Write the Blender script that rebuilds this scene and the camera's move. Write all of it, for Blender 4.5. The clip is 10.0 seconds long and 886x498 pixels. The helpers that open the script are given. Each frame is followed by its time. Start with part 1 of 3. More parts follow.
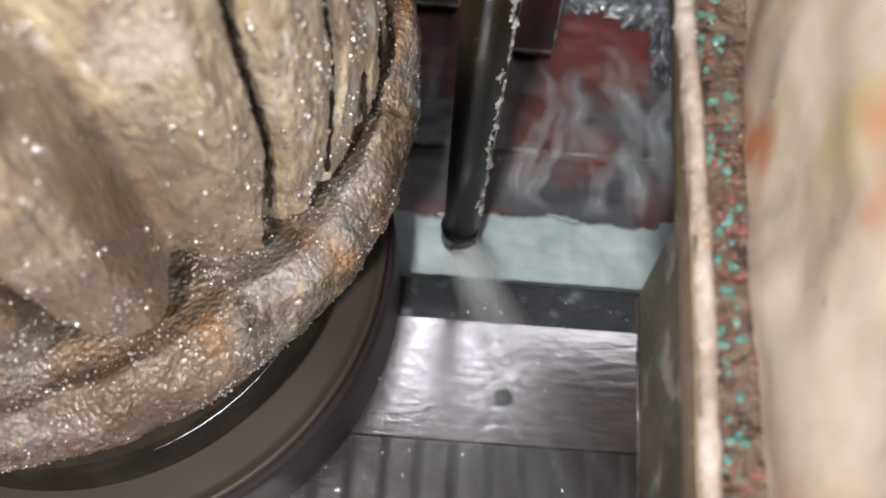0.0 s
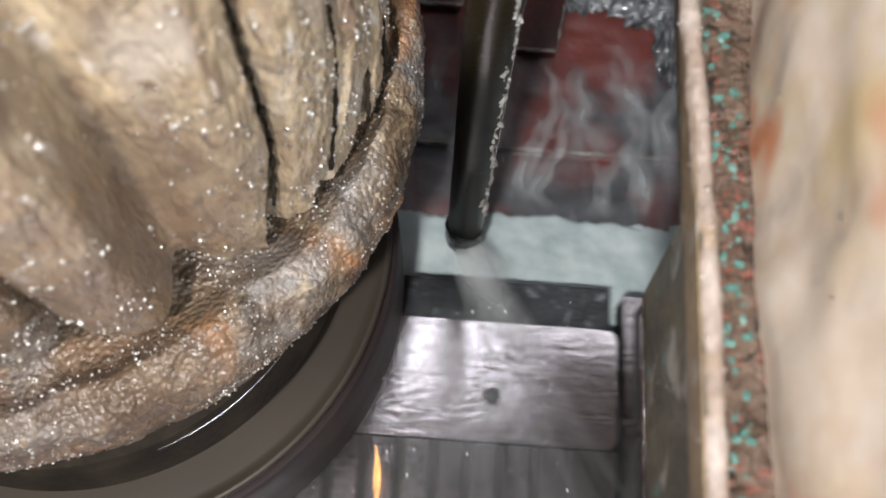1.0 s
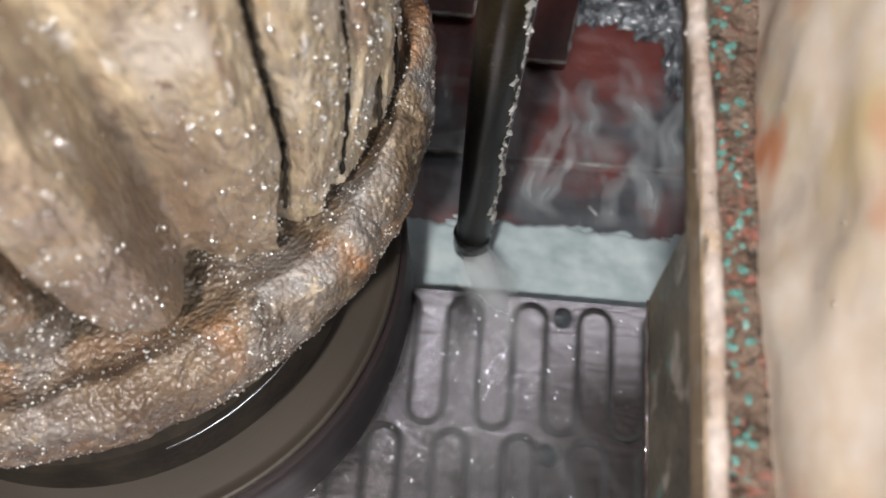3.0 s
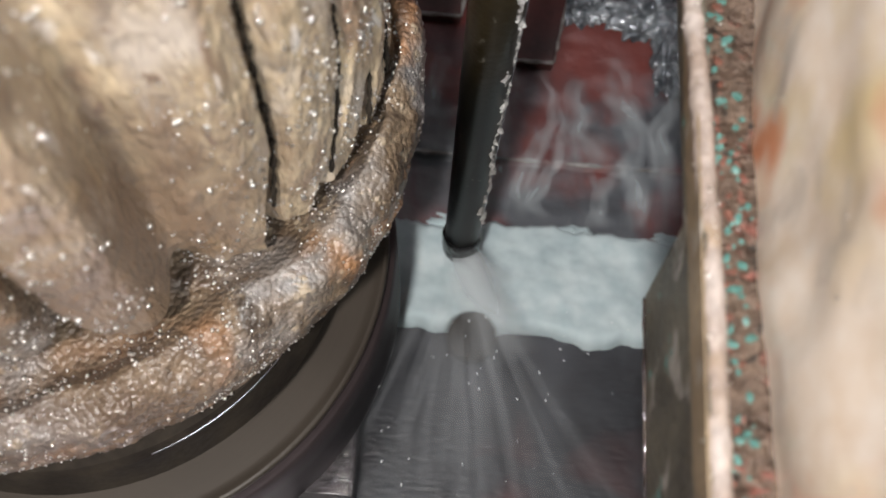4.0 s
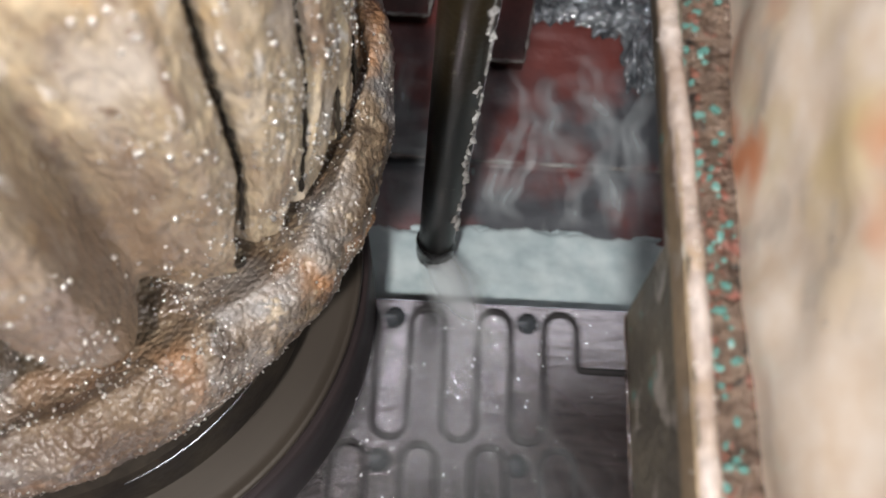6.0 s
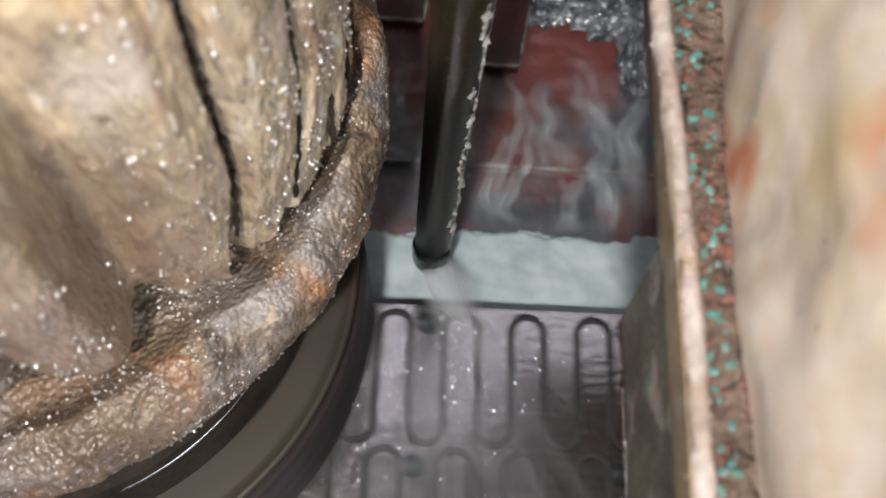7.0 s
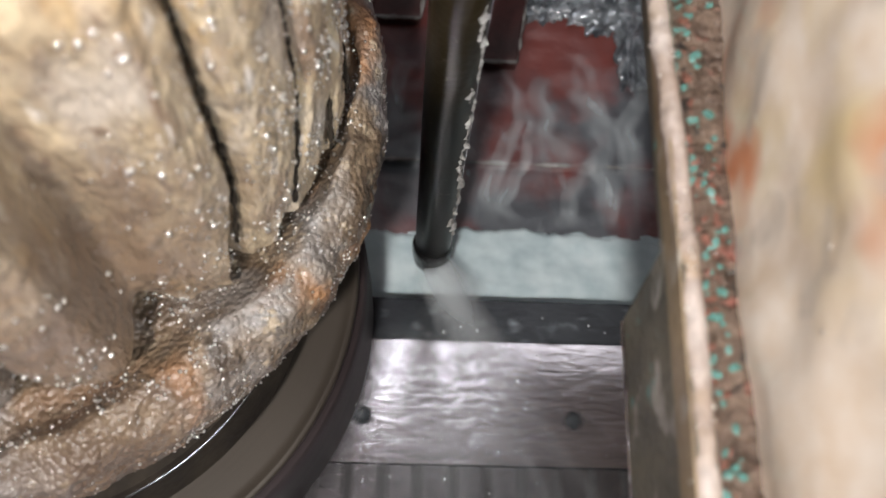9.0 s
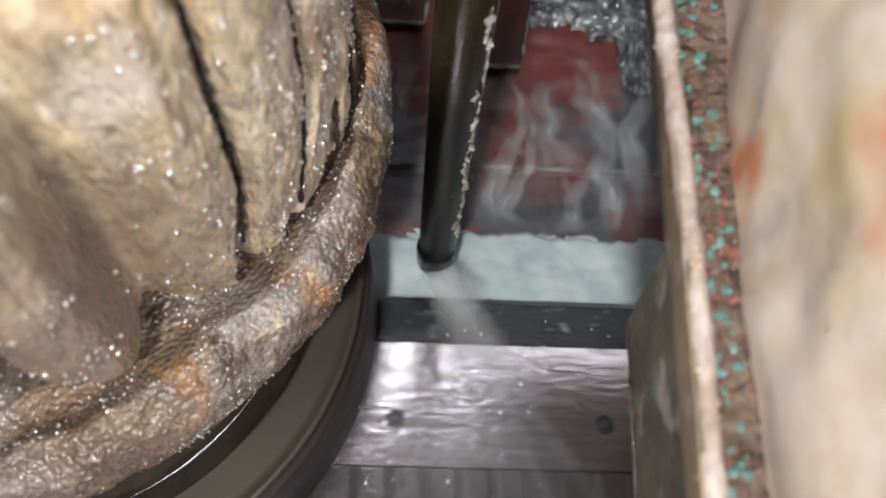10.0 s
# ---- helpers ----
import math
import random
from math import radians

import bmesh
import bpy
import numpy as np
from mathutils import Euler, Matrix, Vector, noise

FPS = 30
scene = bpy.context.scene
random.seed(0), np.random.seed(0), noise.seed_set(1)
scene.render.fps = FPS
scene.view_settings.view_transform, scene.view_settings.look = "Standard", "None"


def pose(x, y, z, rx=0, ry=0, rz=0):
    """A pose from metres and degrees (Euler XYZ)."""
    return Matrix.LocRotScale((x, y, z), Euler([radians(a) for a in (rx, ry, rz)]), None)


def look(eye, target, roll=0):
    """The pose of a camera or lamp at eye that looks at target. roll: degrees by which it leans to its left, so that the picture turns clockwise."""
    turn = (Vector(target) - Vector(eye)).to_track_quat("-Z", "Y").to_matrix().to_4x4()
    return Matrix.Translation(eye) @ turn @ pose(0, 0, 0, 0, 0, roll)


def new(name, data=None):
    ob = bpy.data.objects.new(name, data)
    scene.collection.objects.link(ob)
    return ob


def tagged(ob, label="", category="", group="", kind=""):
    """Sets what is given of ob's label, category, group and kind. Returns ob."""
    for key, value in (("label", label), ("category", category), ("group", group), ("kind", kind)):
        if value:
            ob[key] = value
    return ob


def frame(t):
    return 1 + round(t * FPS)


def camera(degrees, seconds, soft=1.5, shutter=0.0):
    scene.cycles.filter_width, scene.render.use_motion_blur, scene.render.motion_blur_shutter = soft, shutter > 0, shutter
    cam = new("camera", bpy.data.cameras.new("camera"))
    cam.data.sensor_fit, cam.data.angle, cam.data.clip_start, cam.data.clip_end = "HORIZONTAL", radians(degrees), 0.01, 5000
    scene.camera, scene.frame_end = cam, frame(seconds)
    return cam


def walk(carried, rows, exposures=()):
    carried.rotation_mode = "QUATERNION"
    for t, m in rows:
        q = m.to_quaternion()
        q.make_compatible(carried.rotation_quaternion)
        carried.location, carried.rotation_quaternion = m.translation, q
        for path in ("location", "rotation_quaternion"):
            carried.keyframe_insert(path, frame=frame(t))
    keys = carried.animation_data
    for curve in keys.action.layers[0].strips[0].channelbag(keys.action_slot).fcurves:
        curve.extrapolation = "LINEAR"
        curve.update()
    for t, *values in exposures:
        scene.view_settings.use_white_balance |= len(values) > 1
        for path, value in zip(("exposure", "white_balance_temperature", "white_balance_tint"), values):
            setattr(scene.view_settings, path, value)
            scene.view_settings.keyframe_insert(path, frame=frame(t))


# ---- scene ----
cam = camera(50.0, 10.0, soft=1.7, shutter=0.5)
cam.data.dof.use_dof = True
cam.data.dof.focus_distance = 0.455
cam.data.dof.aperture_fstop = 9.0
# seconds, eye, degrees up from straight down, roll, yaw
PATH = [
    (0, 0.00212, 0.00421, 0.56281, 20.488, 5.382, -1.161),
    (0.5, 0.00076, 0.00696, 0.55906, 20.412, 5.548, -1.432),
    (1, 0.00203, 0.00379, 0.56139, 20.517, 4.628, -0.490),
    (1.5, 0.00254, 0.00604, 0.56285, 20.403, 4.544, -0.046),
    (2, -0.00001, 0.00001, 0.55988, 21.007, 4.800, 0.000),
    (2.5, 0.00267, -0.00120, 0.56576, 21.118, 3.906, 1.220),
    (4, -0.00076, -0.00157, 0.55778, 21.683, 6.251, -1.586),
    (4.5, -0.00265, 0.00770, 0.55291, 21.389, 8.158, -4.168),
    (5, -0.00399, 0.01101, 0.55049, 21.301, 9.044, -5.752),
    (5.5, -0.00350, 0.01245, 0.55304, 21.068, 9.176, -6.290),
    (7, -0.00121, 0.01355, 0.55423, 21.337, 8.948, -6.568),
    (7.5, -0.00323, 0.01609, 0.55085, 21.450, 9.571, -7.579),
    (8, -0.00190, 0.01773, 0.55294, 21.187, 9.205, -7.497),
    (8.5, 0.00001, 0.01834, 0.55627, 20.913, 8.558, -7.004),
    (9, -0.00149, 0.01804, 0.55463, 20.838, 8.259, -6.745),
    (9.5, -0.00216, 0.01557, 0.55483, 20.977, 8.086, -6.488),
    (10, -0.00288, 0.01469, 0.55516, 21.305, 7.980, -6.307),
]
walk(cam, [(t, pose(x, y, z, 0, 0, yaw) @ pose(0, 0, 0, up) @ pose(0, 0, 0, 0, 0, roll)) for t, x, y, z, up, roll, yaw in PATH])

# ---- light ----
world = bpy.data.worlds.new("workshop_air")
world.use_nodes = True
world.node_tree.nodes["Background"].inputs[0].default_value = (0.75, 0.8, 0.85, 1)
world.node_tree.nodes["Background"].inputs[1].default_value = 0.02
scene.world = world
scene.view_settings.exposure = 0.12


def area_lamp(name, eye, target, size, watts, colour, wide=0.0):
    data = bpy.data.lights.new(name, "AREA")
    data.shape, data.size, data.energy, data.color = "DISK", size, watts, colour
    if wide:
        data.shape, data.size, data.size_y = "ELLIPSE", wide, size
    ob = new(name, data)
    ob.matrix_world = look(eye, target)
    return ob


area_lamp("bench_lamp_light", (0.005, 0.53, 1.3), (0.0, 0.2, 0), 0.2, 1.25, (0.96, 0.96, 1))
area_lamp("second_bench_lamp_light", (0.37, 0.56, 1.3), (0.1, 0.2, 0), 0.3, 0.6, (0.98, 0.97, 1))
# Unseen main light of no known source, placed to suit housing and guard.
area_lamp("work_lamp_light", (-0.10, -0.24, 0.92), (-0.03, 0.18, 0.1), 0.06, 8.3, (1, 0.945, 0.90))
# Added fill for the room's ambient light; no lamp is known there.
area_lamp("ceiling_lamp_light", (1.1, -1.3, 2.35), (0.2, -0.1, 0), 1.2, 95, (0.93, 0.97, 1))


# ---- helpers for materials and meshes ----
def material(name, colour, rough=0.5, metal=0.0, second=None, scale=40.0, grain=400.0, bump=0.2, depth=0.002, spots=None, stretch=(1, 1, 1), coat=0.0, alpha=None, ripple=0.0, beads=0.0, bead_depth=0.0012):
    """Two scales of noise over a base colour, with fine relief."""
    m = bpy.data.materials.new(name)
    m.use_nodes = True
    nt = m.node_tree
    b = nt.nodes["Principled BSDF"]
    tc = nt.nodes.new("ShaderNodeTexCoord")
    mp = nt.nodes.new("ShaderNodeMapping")
    mp.inputs["Scale"].default_value = stretch
    nt.links.new(tc.outputs["Object"], mp.inputs["Vector"])

    def nz(s, detail=4.0):
        n = nt.nodes.new("ShaderNodeTexNoise")
        n.inputs["Scale"].default_value = s
        n.inputs["Detail"].default_value = detail
        nt.links.new(mp.outputs["Vector"], n.inputs["Vector"])
        return n
    a, g = nz(scale), nz(grain)
    ramp = nt.nodes.new("ShaderNodeValToRGB")
    ramp.color_ramp.elements[0].position, ramp.color_ramp.elements[1].position = 0.35, 0.68
    s2 = second or tuple(0.6 * c for c in colour)
    ramp.color_ramp.elements[0].color, ramp.color_ramp.elements[1].color = (*s2, 1), (*colour, 1)
    nt.links.new(a.outputs["Fac"], ramp.inputs["Fac"])
    last = ramp.outputs["Color"]
    mix = nt.nodes.new("ShaderNodeMix")
    mix.data_type, mix.blend_type = "RGBA", "OVERLAY"
    mix.inputs["Factor"].default_value = 0.45
    nt.links.new(last, mix.inputs[6])
    nt.links.new(g.outputs["Fac"], mix.inputs[7])
    last = mix.outputs[2]
    for colour2, s, lo, hi, *own in spots or ():
        n = nz(s, 3.0)
        if own:
            om = nt.nodes.new("ShaderNodeMapping")
            om.inputs["Scale"].default_value = own[0]
            nt.links.new(tc.outputs["Object"], om.inputs["Vector"])
            nt.links.new(om.outputs["Vector"], n.inputs["Vector"])
        n.inputs["Distortion"].default_value = 0.4
        mr = nt.nodes.new("ShaderNodeMapRange")
        mr.inputs[1].default_value, mr.inputs[2].default_value = lo, hi
        nt.links.new(n.outputs["Fac"], mr.inputs[0])
        mx = nt.nodes.new("ShaderNodeMix")
        mx.data_type = "RGBA"
        nt.links.new(mr.outputs[0], mx.inputs["Factor"])
        nt.links.new(last, mx.inputs[6])
        mx.inputs[7].default_value = (*colour2, 1)
        last = mx.outputs[2]
    nt.links.new(last, b.inputs["Base Color"])
    b.inputs["Metallic"].default_value = metal
    rr = nt.nodes.new("ShaderNodeMapRange")
    rr.inputs[3].default_value, rr.inputs[4].default_value = rough * 0.7, min(1, rough * 1.3)
    nt.links.new(a.outputs["Fac"], rr.inputs[0])
    nt.links.new(rr.outputs[0], b.inputs["Roughness"])
    b.inputs["Coat Weight"].default_value = coat
    b.inputs["Coat Roughness"].default_value = 0.08
    bp = nt.nodes.new("ShaderNodeBump")
    bp.inputs["Strength"].default_value, bp.inputs["Distance"].default_value = bump, depth
    nt.links.new(g.outputs["Fac"], bp.inputs["Height"])
    nt.links.new(bp.outputs["Normal"], b.inputs["Normal"])
    if beads:
        # wet grains, each a small rounded bump
        vo = nt.nodes.new("ShaderNodeTexVoronoi")
        vo.inputs["Scale"].default_value = beads
        nt.links.new(mp.outputs["Vector"], vo.inputs["Vector"])
        vb = nt.nodes.new("ShaderNodeBump")
        vb.invert = True
        vb.inputs["Strength"].default_value, vb.inputs["Distance"].default_value = 1.0, bead_depth
        nt.links.new(vo.outputs["Distance"], vb.inputs["Height"])
        nt.links.new(bp.outputs["Normal"], vb.inputs["Normal"])
        nt.links.new(vb.outputs["Normal"], b.inputs["Normal"])
        bp = vb
    if coat:
        nt.links.new(bp.outputs["Normal"], b.inputs["Coat Normal"])
    if ripple:
        # a wavy film of liquid over the surface
        w = nt.nodes.new("ShaderNodeTexNoise")
        w.inputs["Scale"].default_value, w.inputs["Detail"].default_value, w.inputs["Distortion"].default_value = 130, 3, 1.2
        wm = nt.nodes.new("ShaderNodeMapping")
        wm.inputs["Rotation"].default_value = (0, 0, radians(52))
        wm.inputs["Scale"].default_value = (0.4, 1, 1)
        nt.links.new(tc.outputs["Object"], wm.inputs["Vector"])
        nt.links.new(wm.outputs["Vector"], w.inputs["Vector"])
        wb = nt.nodes.new("ShaderNodeBump")
        wb.inputs["Strength"].default_value, wb.inputs["Distance"].default_value = ripple, 0.003
        nt.links.new(w.outputs["Fac"], wb.inputs["Height"])
        nt.links.new(wb.outputs["Normal"], b.inputs["Coat Normal"])
        w2 = nt.nodes.new("ShaderNodeBump")
        w2.inputs["Strength"].default_value, w2.inputs["Distance"].default_value = 0.22 * ripple, 0.0015
        nt.links.new(w.outputs["Fac"], w2.inputs["Height"])
        nt.links.new(bp.outputs["Normal"], w2.inputs["Normal"])
        nt.links.new(w2.outputs["Normal"], b.inputs["Normal"])
        b.inputs["Coat Roughness"].default_value = 0.03
    if alpha is not None:
        b.inputs["Alpha"].default_value = alpha
    return m


CRUST = material("crusted_grime", (0.27, 0.195, 0.125), 0.34, 0, (0.075, 0.052, 0.035), 40, 500, 0.45, 0.002, beads=360, bead_depth=0.0011, spots=[((0.24, 0.222, 0.21), 20, 0.5, 0.64), ((0.32, 0.17, 0.085), 24, 0.54, 0.72), ((0.055, 0.042, 0.032), 40, 0.56, 0.7), ((0.34, 0.27, 0.19), 110, 0.6, 0.7)], coat=0.8)
# Dull near-black; on the shell and gap strands it paints the gaps' shade.
CORE = material("dull_black", (0.03, 0.024, 0.018), 0.6, 0, (0.015, 0.012, 0.01), 50, 300, 0.3, 0.001)
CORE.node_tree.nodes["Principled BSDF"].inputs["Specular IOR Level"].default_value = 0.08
FLANGE = material("wheel_flange", (0.052, 0.042, 0.033), 0.46, 0.1, (0.042, 0.034, 0.027), 30, 700, 0.06, 0.001)
FLANGE.node_tree.nodes["Principled BSDF"].inputs["Specular IOR Level"].default_value = 0.3
ABRASIVE = material("wheel_side", (0.040, 0.028, 0.029), 0.6, 0.1, (0.028, 0.020, 0.021), 50, 900, 0.15, 0.001)
STEEL = material("ground_steel", (0.56, 0.535, 0.565), 0.2, 1.0, (0.43, 0.405, 0.43), 22, 300, 0.06, 0.001, stretch=(0.15, 1, 1), coat=1.0, ripple=0.8)
GREY_STEEL = material("grey_ground_steel", (0.285, 0.268, 0.285), 0.24, 1.0, (0.20, 0.188, 0.20), 22, 300, 0.06, 0.001, stretch=(0.15, 1, 1), coat=0.8, ripple=1.0)
STEEL_DULL = material("wet_steel", (0.22, 0.21, 0.222), 0.24, 1.0, (0.20, 0.19, 0.203), 25, 300, 0.06, 0.001, coat=0.6, ripple=0.3)
# Near black puts the shade of deep grooves and slots into the colour.
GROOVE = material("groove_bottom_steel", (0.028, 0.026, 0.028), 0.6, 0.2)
DARK = material("dark_wet_steel", (0.035, 0.04, 0.045), 0.25, 0.4, (0.02, 0.022, 0.026), 40, 300, 0.3, 0.002, spots=[((0.25, 0.28, 0.3), 90, 0.6, 0.75)])
FOAM = material("coolant_foam", (0.50, 0.60, 0.63), 0.6, 0, (0.43, 0.53, 0.56), 16, 60, 0.08, 0.002)
PIPE = material("pipe_black", (0.026, 0.018, 0.007), 0.34, 0.0, (0.004, 0.004, 0.003), 8, 300, 0.2, 0.001, spots=[((0.15, 0.14, 0.11), 160, 0.68, 0.74)])
PIPE.node_tree.nodes["Principled BSDF"].inputs["Specular IOR Level"].default_value = 0.15
RUBBER = material("black_rubber", (0.008, 0.008, 0.009), 0.22, 0, (0.014, 0.014, 0.015), 60, 260, 0.9, 0.003, coat=0.15)
PALE = material("pale_scale", (0.36, 0.36, 0.35), 0.5, 0, (0.16, 0.15, 0.145), 90, 300, 0.5, 0.002)
RED = material("red_painted_casting", (0.14, 0.032, 0.028), 0.45, 0, (0.05, 0.03, 0.03), 12, 160, 0.3, 0.002)
BED = material("slimed_red_bed", (0.20, 0.046, 0.040), 0.4, 0, (0.07, 0.042, 0.044), 9, 160, 0.3, 0.002, spots=[((0.072, 0.079, 0.091), 12, 0.41, 0.56), ((0.21, 0.235, 0.26), 26, 0.5, 0.85, (1, 0.5, 1)), ((0.26, 0.29, 0.31), 60, 0.62, 0.88, (1, 0.4, 1))])
CHUCK = material("wet_chuck", (0.020, 0.023, 0.029), 0.42, 0.0, (0.009, 0.010, 0.013), 26, 260, 0.25, 0.002, spots=[((0.034, 0.037, 0.045), 30, 0.5, 0.75, (1, 0.5, 1)), ((0.05, 0.022, 0.024), 14, 0.55, 0.7)], coat=0.25, ripple=0.7)
# For the beads added where the wet crust should glint.
FLECK = material("glint_bead_metal", (0.80, 0.78, 0.76), 0.34, 1.0, (0.75, 0.72, 0.68), 200, 900, 0.0, 0.001)
BROWN = material("brown_guard_paint", (0.33, 0.25, 0.16), 0.45, 0, (0.20, 0.145, 0.09), 40, 300, 0.4, 0.002, spots=[((0.40, 0.36, 0.31), 50, 0.6, 0.7)], coat=0.3)
OLIVE = material("olive_guard_paint", (0.15, 0.135, 0.10), 0.45, 0.1, (0.075, 0.066, 0.05), 40, 300, 0.5, 0.003, spots=[((0.36, 0.33, 0.30), 46, 0.60, 0.68), ((0.10, 0.26, 0.24), 80, 0.64, 0.68)], coat=0.3)
GUARD = material("guard_crust", (0.84, 0.74, 0.645), 0.4, 0, (0.68, 0.57, 0.47), 20, 90, 0.2, 0.002, spots=[((0.74, 0.60, 0.36), 13, 0.52, 0.66), ((0.60, 0.25, 0.13), 16, 0.55, 0.66), ((0.56, 0.50, 0.44), 34, 0.58, 0.7)], coat=0.7)
TEAL = material("teal_flaked_paint", (0.22, 0.155, 0.115), 0.45, 0, (0.085, 0.055, 0.04), 110, 500, 0.8, 0.004, spots=[((0.08, 0.36, 0.34), 150, 0.66, 0.72), ((0.27, 0.10, 0.075), 120, 0.60, 0.70), ((0.03, 0.022, 0.018), 150, 0.60, 0.68)], coat=0.6, beads=220)
BEAD = material("bead_crust", (0.50, 0.44, 0.41), 0.35, 0, (0.31, 0.24, 0.20), 40, 260, 0.5, 0.002, spots=[((0.36, 0.255, 0.145), 26, 0.54, 0.7)], coat=0.6, beads=200, bead_depth=0.0005)
FOIL = material("grey_sludge", (0.42, 0.46, 0.50), 0.22, 0.5, (0.10, 0.115, 0.135), 70, 200, 0.15, 0.002, coat=0.6)


def tone_patch(mat, centre, inner, outer, colour, most):
    """A patch of another colour with a ragged outline, over the surface round one place."""
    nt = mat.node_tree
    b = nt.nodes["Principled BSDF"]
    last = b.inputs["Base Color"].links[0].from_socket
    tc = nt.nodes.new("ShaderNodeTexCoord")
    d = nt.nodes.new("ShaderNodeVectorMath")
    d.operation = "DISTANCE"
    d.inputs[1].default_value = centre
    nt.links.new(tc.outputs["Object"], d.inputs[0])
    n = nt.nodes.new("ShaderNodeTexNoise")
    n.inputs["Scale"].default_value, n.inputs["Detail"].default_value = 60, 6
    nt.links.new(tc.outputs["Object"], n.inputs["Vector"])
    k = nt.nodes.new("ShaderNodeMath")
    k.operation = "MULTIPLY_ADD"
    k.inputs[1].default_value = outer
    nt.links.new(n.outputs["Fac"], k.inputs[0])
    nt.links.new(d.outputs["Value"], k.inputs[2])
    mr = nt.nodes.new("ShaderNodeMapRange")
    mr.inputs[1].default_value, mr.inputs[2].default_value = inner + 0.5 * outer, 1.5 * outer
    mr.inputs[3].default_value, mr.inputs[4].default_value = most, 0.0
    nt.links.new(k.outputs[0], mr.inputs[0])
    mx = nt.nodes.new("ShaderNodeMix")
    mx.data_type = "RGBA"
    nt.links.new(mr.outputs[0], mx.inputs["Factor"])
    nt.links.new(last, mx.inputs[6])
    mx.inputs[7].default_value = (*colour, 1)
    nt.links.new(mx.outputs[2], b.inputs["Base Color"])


tone_patch(BED, (0.105, 0.405, -0.03), 0.035, 0.07, (0.18, 0.042, 0.034), 0.75)
# Reddish brown dirt low on the rim, with its underside's shade painted in.
tone_patch(CRUST, (0.052, -0.142, 0.135), 0.03, 0.10, (0.125, 0.082, 0.057), 0.65)


def part(name, bm, mat, parent=None, label="", m=None, smooth=False):
    bmesh.ops.recalc_face_normals(bm, faces=bm.faces)
    me = bpy.data.meshes.new(name)
    bm.to_mesh(me)
    bm.free()
    if smooth:
        for p in me.polygons:
            p.use_smooth = True
    me.materials.append(mat)
    ob = new(name, me)
    if parent:
        ob.parent = parent
    if m is not None:
        ob.matrix_basis = m
    if label:
        tagged(ob, label)
    return ob


def box(x0, x1, y0, y1, z0, z1, bevel=0.0, bm=None):
    bm = bm or bmesh.new()
    r = bmesh.ops.create_cube(bm, size=1)
    for v in r["verts"]:
        v.co = Vector(((x0 + x1) / 2 + v.co.x * (x1 - x0), (y0 + y1) / 2 + v.co.y * (y1 - y0), (z0 + z1) / 2 + v.co.z * (z1 - z0)))
    if bevel:
        es = list({e for v in r["verts"] for e in v.link_edges})
        bmesh.ops.bevel(bm, geom=es, offset=bevel, segments=2, affect="EDGES", profile=0.5)
    return bm


def lathe(profile, steps=96, a0=0.0, a1=360.0, shift=None):
    """Spin (radius, height) rows round z; shift(angle, i, r, z) may move a point."""
    bm = bmesh.new()
    closed = abs(a1 - a0 - 360) < 1e-6
    n = steps if closed else steps + 1
    rings = []
    for k in range(n):
        a = radians(a0 + (a1 - a0) * k / steps)
        ring = []
        for i, (r, z) in enumerate(profile):
            if shift:
                r, z = shift(a, i, r, z)
            ring.append(bm.verts.new((r * math.cos(a), r * math.sin(a), z)))
        rings.append(ring)
    for k in range(steps):
        p, q = rings[k], rings[(k + 1) % n]
        for i in range(len(profile) - 1):
            bm.faces.new((p[i], q[i], q[i + 1], p[i + 1]))
    return bm


MILK = material("milky_coolant", (0.66, 0.70, 0.71), 0.4, 0, (0.5, 0.54, 0.56), 30, 160, 0.3, 0.002)


def veil(name, base, most, across, along, fade, mean=0.5):
    """Thin milky liquid: dense along the middle of a strip, thinning to its margins and its end."""
    m = bpy.data.materials.new(name)
    m.use_nodes = True
    nt = m.node_tree
    b = nt.nodes["Principled BSDF"]
    b.inputs["Base Color"].default_value = (*base, 1)
    b.inputs["Roughness"].default_value = 0.35

    def calc(op, x, y=0.0):
        n = nt.nodes.new("ShaderNodeMath")
        n.operation, n.use_clamp = op, op in ("MULTIPLY", "SUBTRACT")
        for k, v in enumerate((x, y)):
            if isinstance(v, float):
                n.inputs[k].default_value = v
            else:
                nt.links.new(v, n.inputs[k])
        return n.outputs[0]
    uv = nt.nodes.new("ShaderNodeTexCoord")
    sep = nt.nodes.new("ShaderNodeSeparateXYZ")
    nt.links.new(uv.outputs["UV"], sep.inputs[0])
    mp = nt.nodes.new("ShaderNodeMapping")
    mp.inputs["Scale"].default_value = (across, along, 1)
    nt.links.new(uv.outputs["UV"], mp.inputs["Vector"])
    oi = nt.nodes.new("ShaderNodeObjectInfo")
    nt.links.new(oi.outputs["Random"], mp.inputs["Location"])
    n = nt.nodes.new("ShaderNodeTexNoise")
    n.inputs["Scale"].default_value, n.inputs["Detail"].default_value, n.inputs["Distortion"].default_value = 1.0, 5, 0.3
    nt.links.new(mp.outputs["Vector"], n.inputs["Vector"])
    mr = nt.nodes.new("ShaderNodeMapRange")
    mr.inputs[1].default_value, mr.inputs[2].default_value = mean - 0.2, mean + 0.25
    nt.links.new(n.outputs["Fac"], mr.inputs[0])
    u, v = sep.outputs[0], sep.outputs[1]
    margin = calc("SINE", nt_scale(nt, u, math.pi))
    tail = calc("POWER", calc("SUBTRACT", 1.0, v), fade)
    a = calc("MULTIPLY", calc("MULTIPLY", calc("MULTIPLY", mr.outputs[0], margin), tail), calc("MULTIPLY", v, 5.0))
    nt.links.new(calc("MULTIPLY", a, most), b.inputs["Alpha"])
    return m


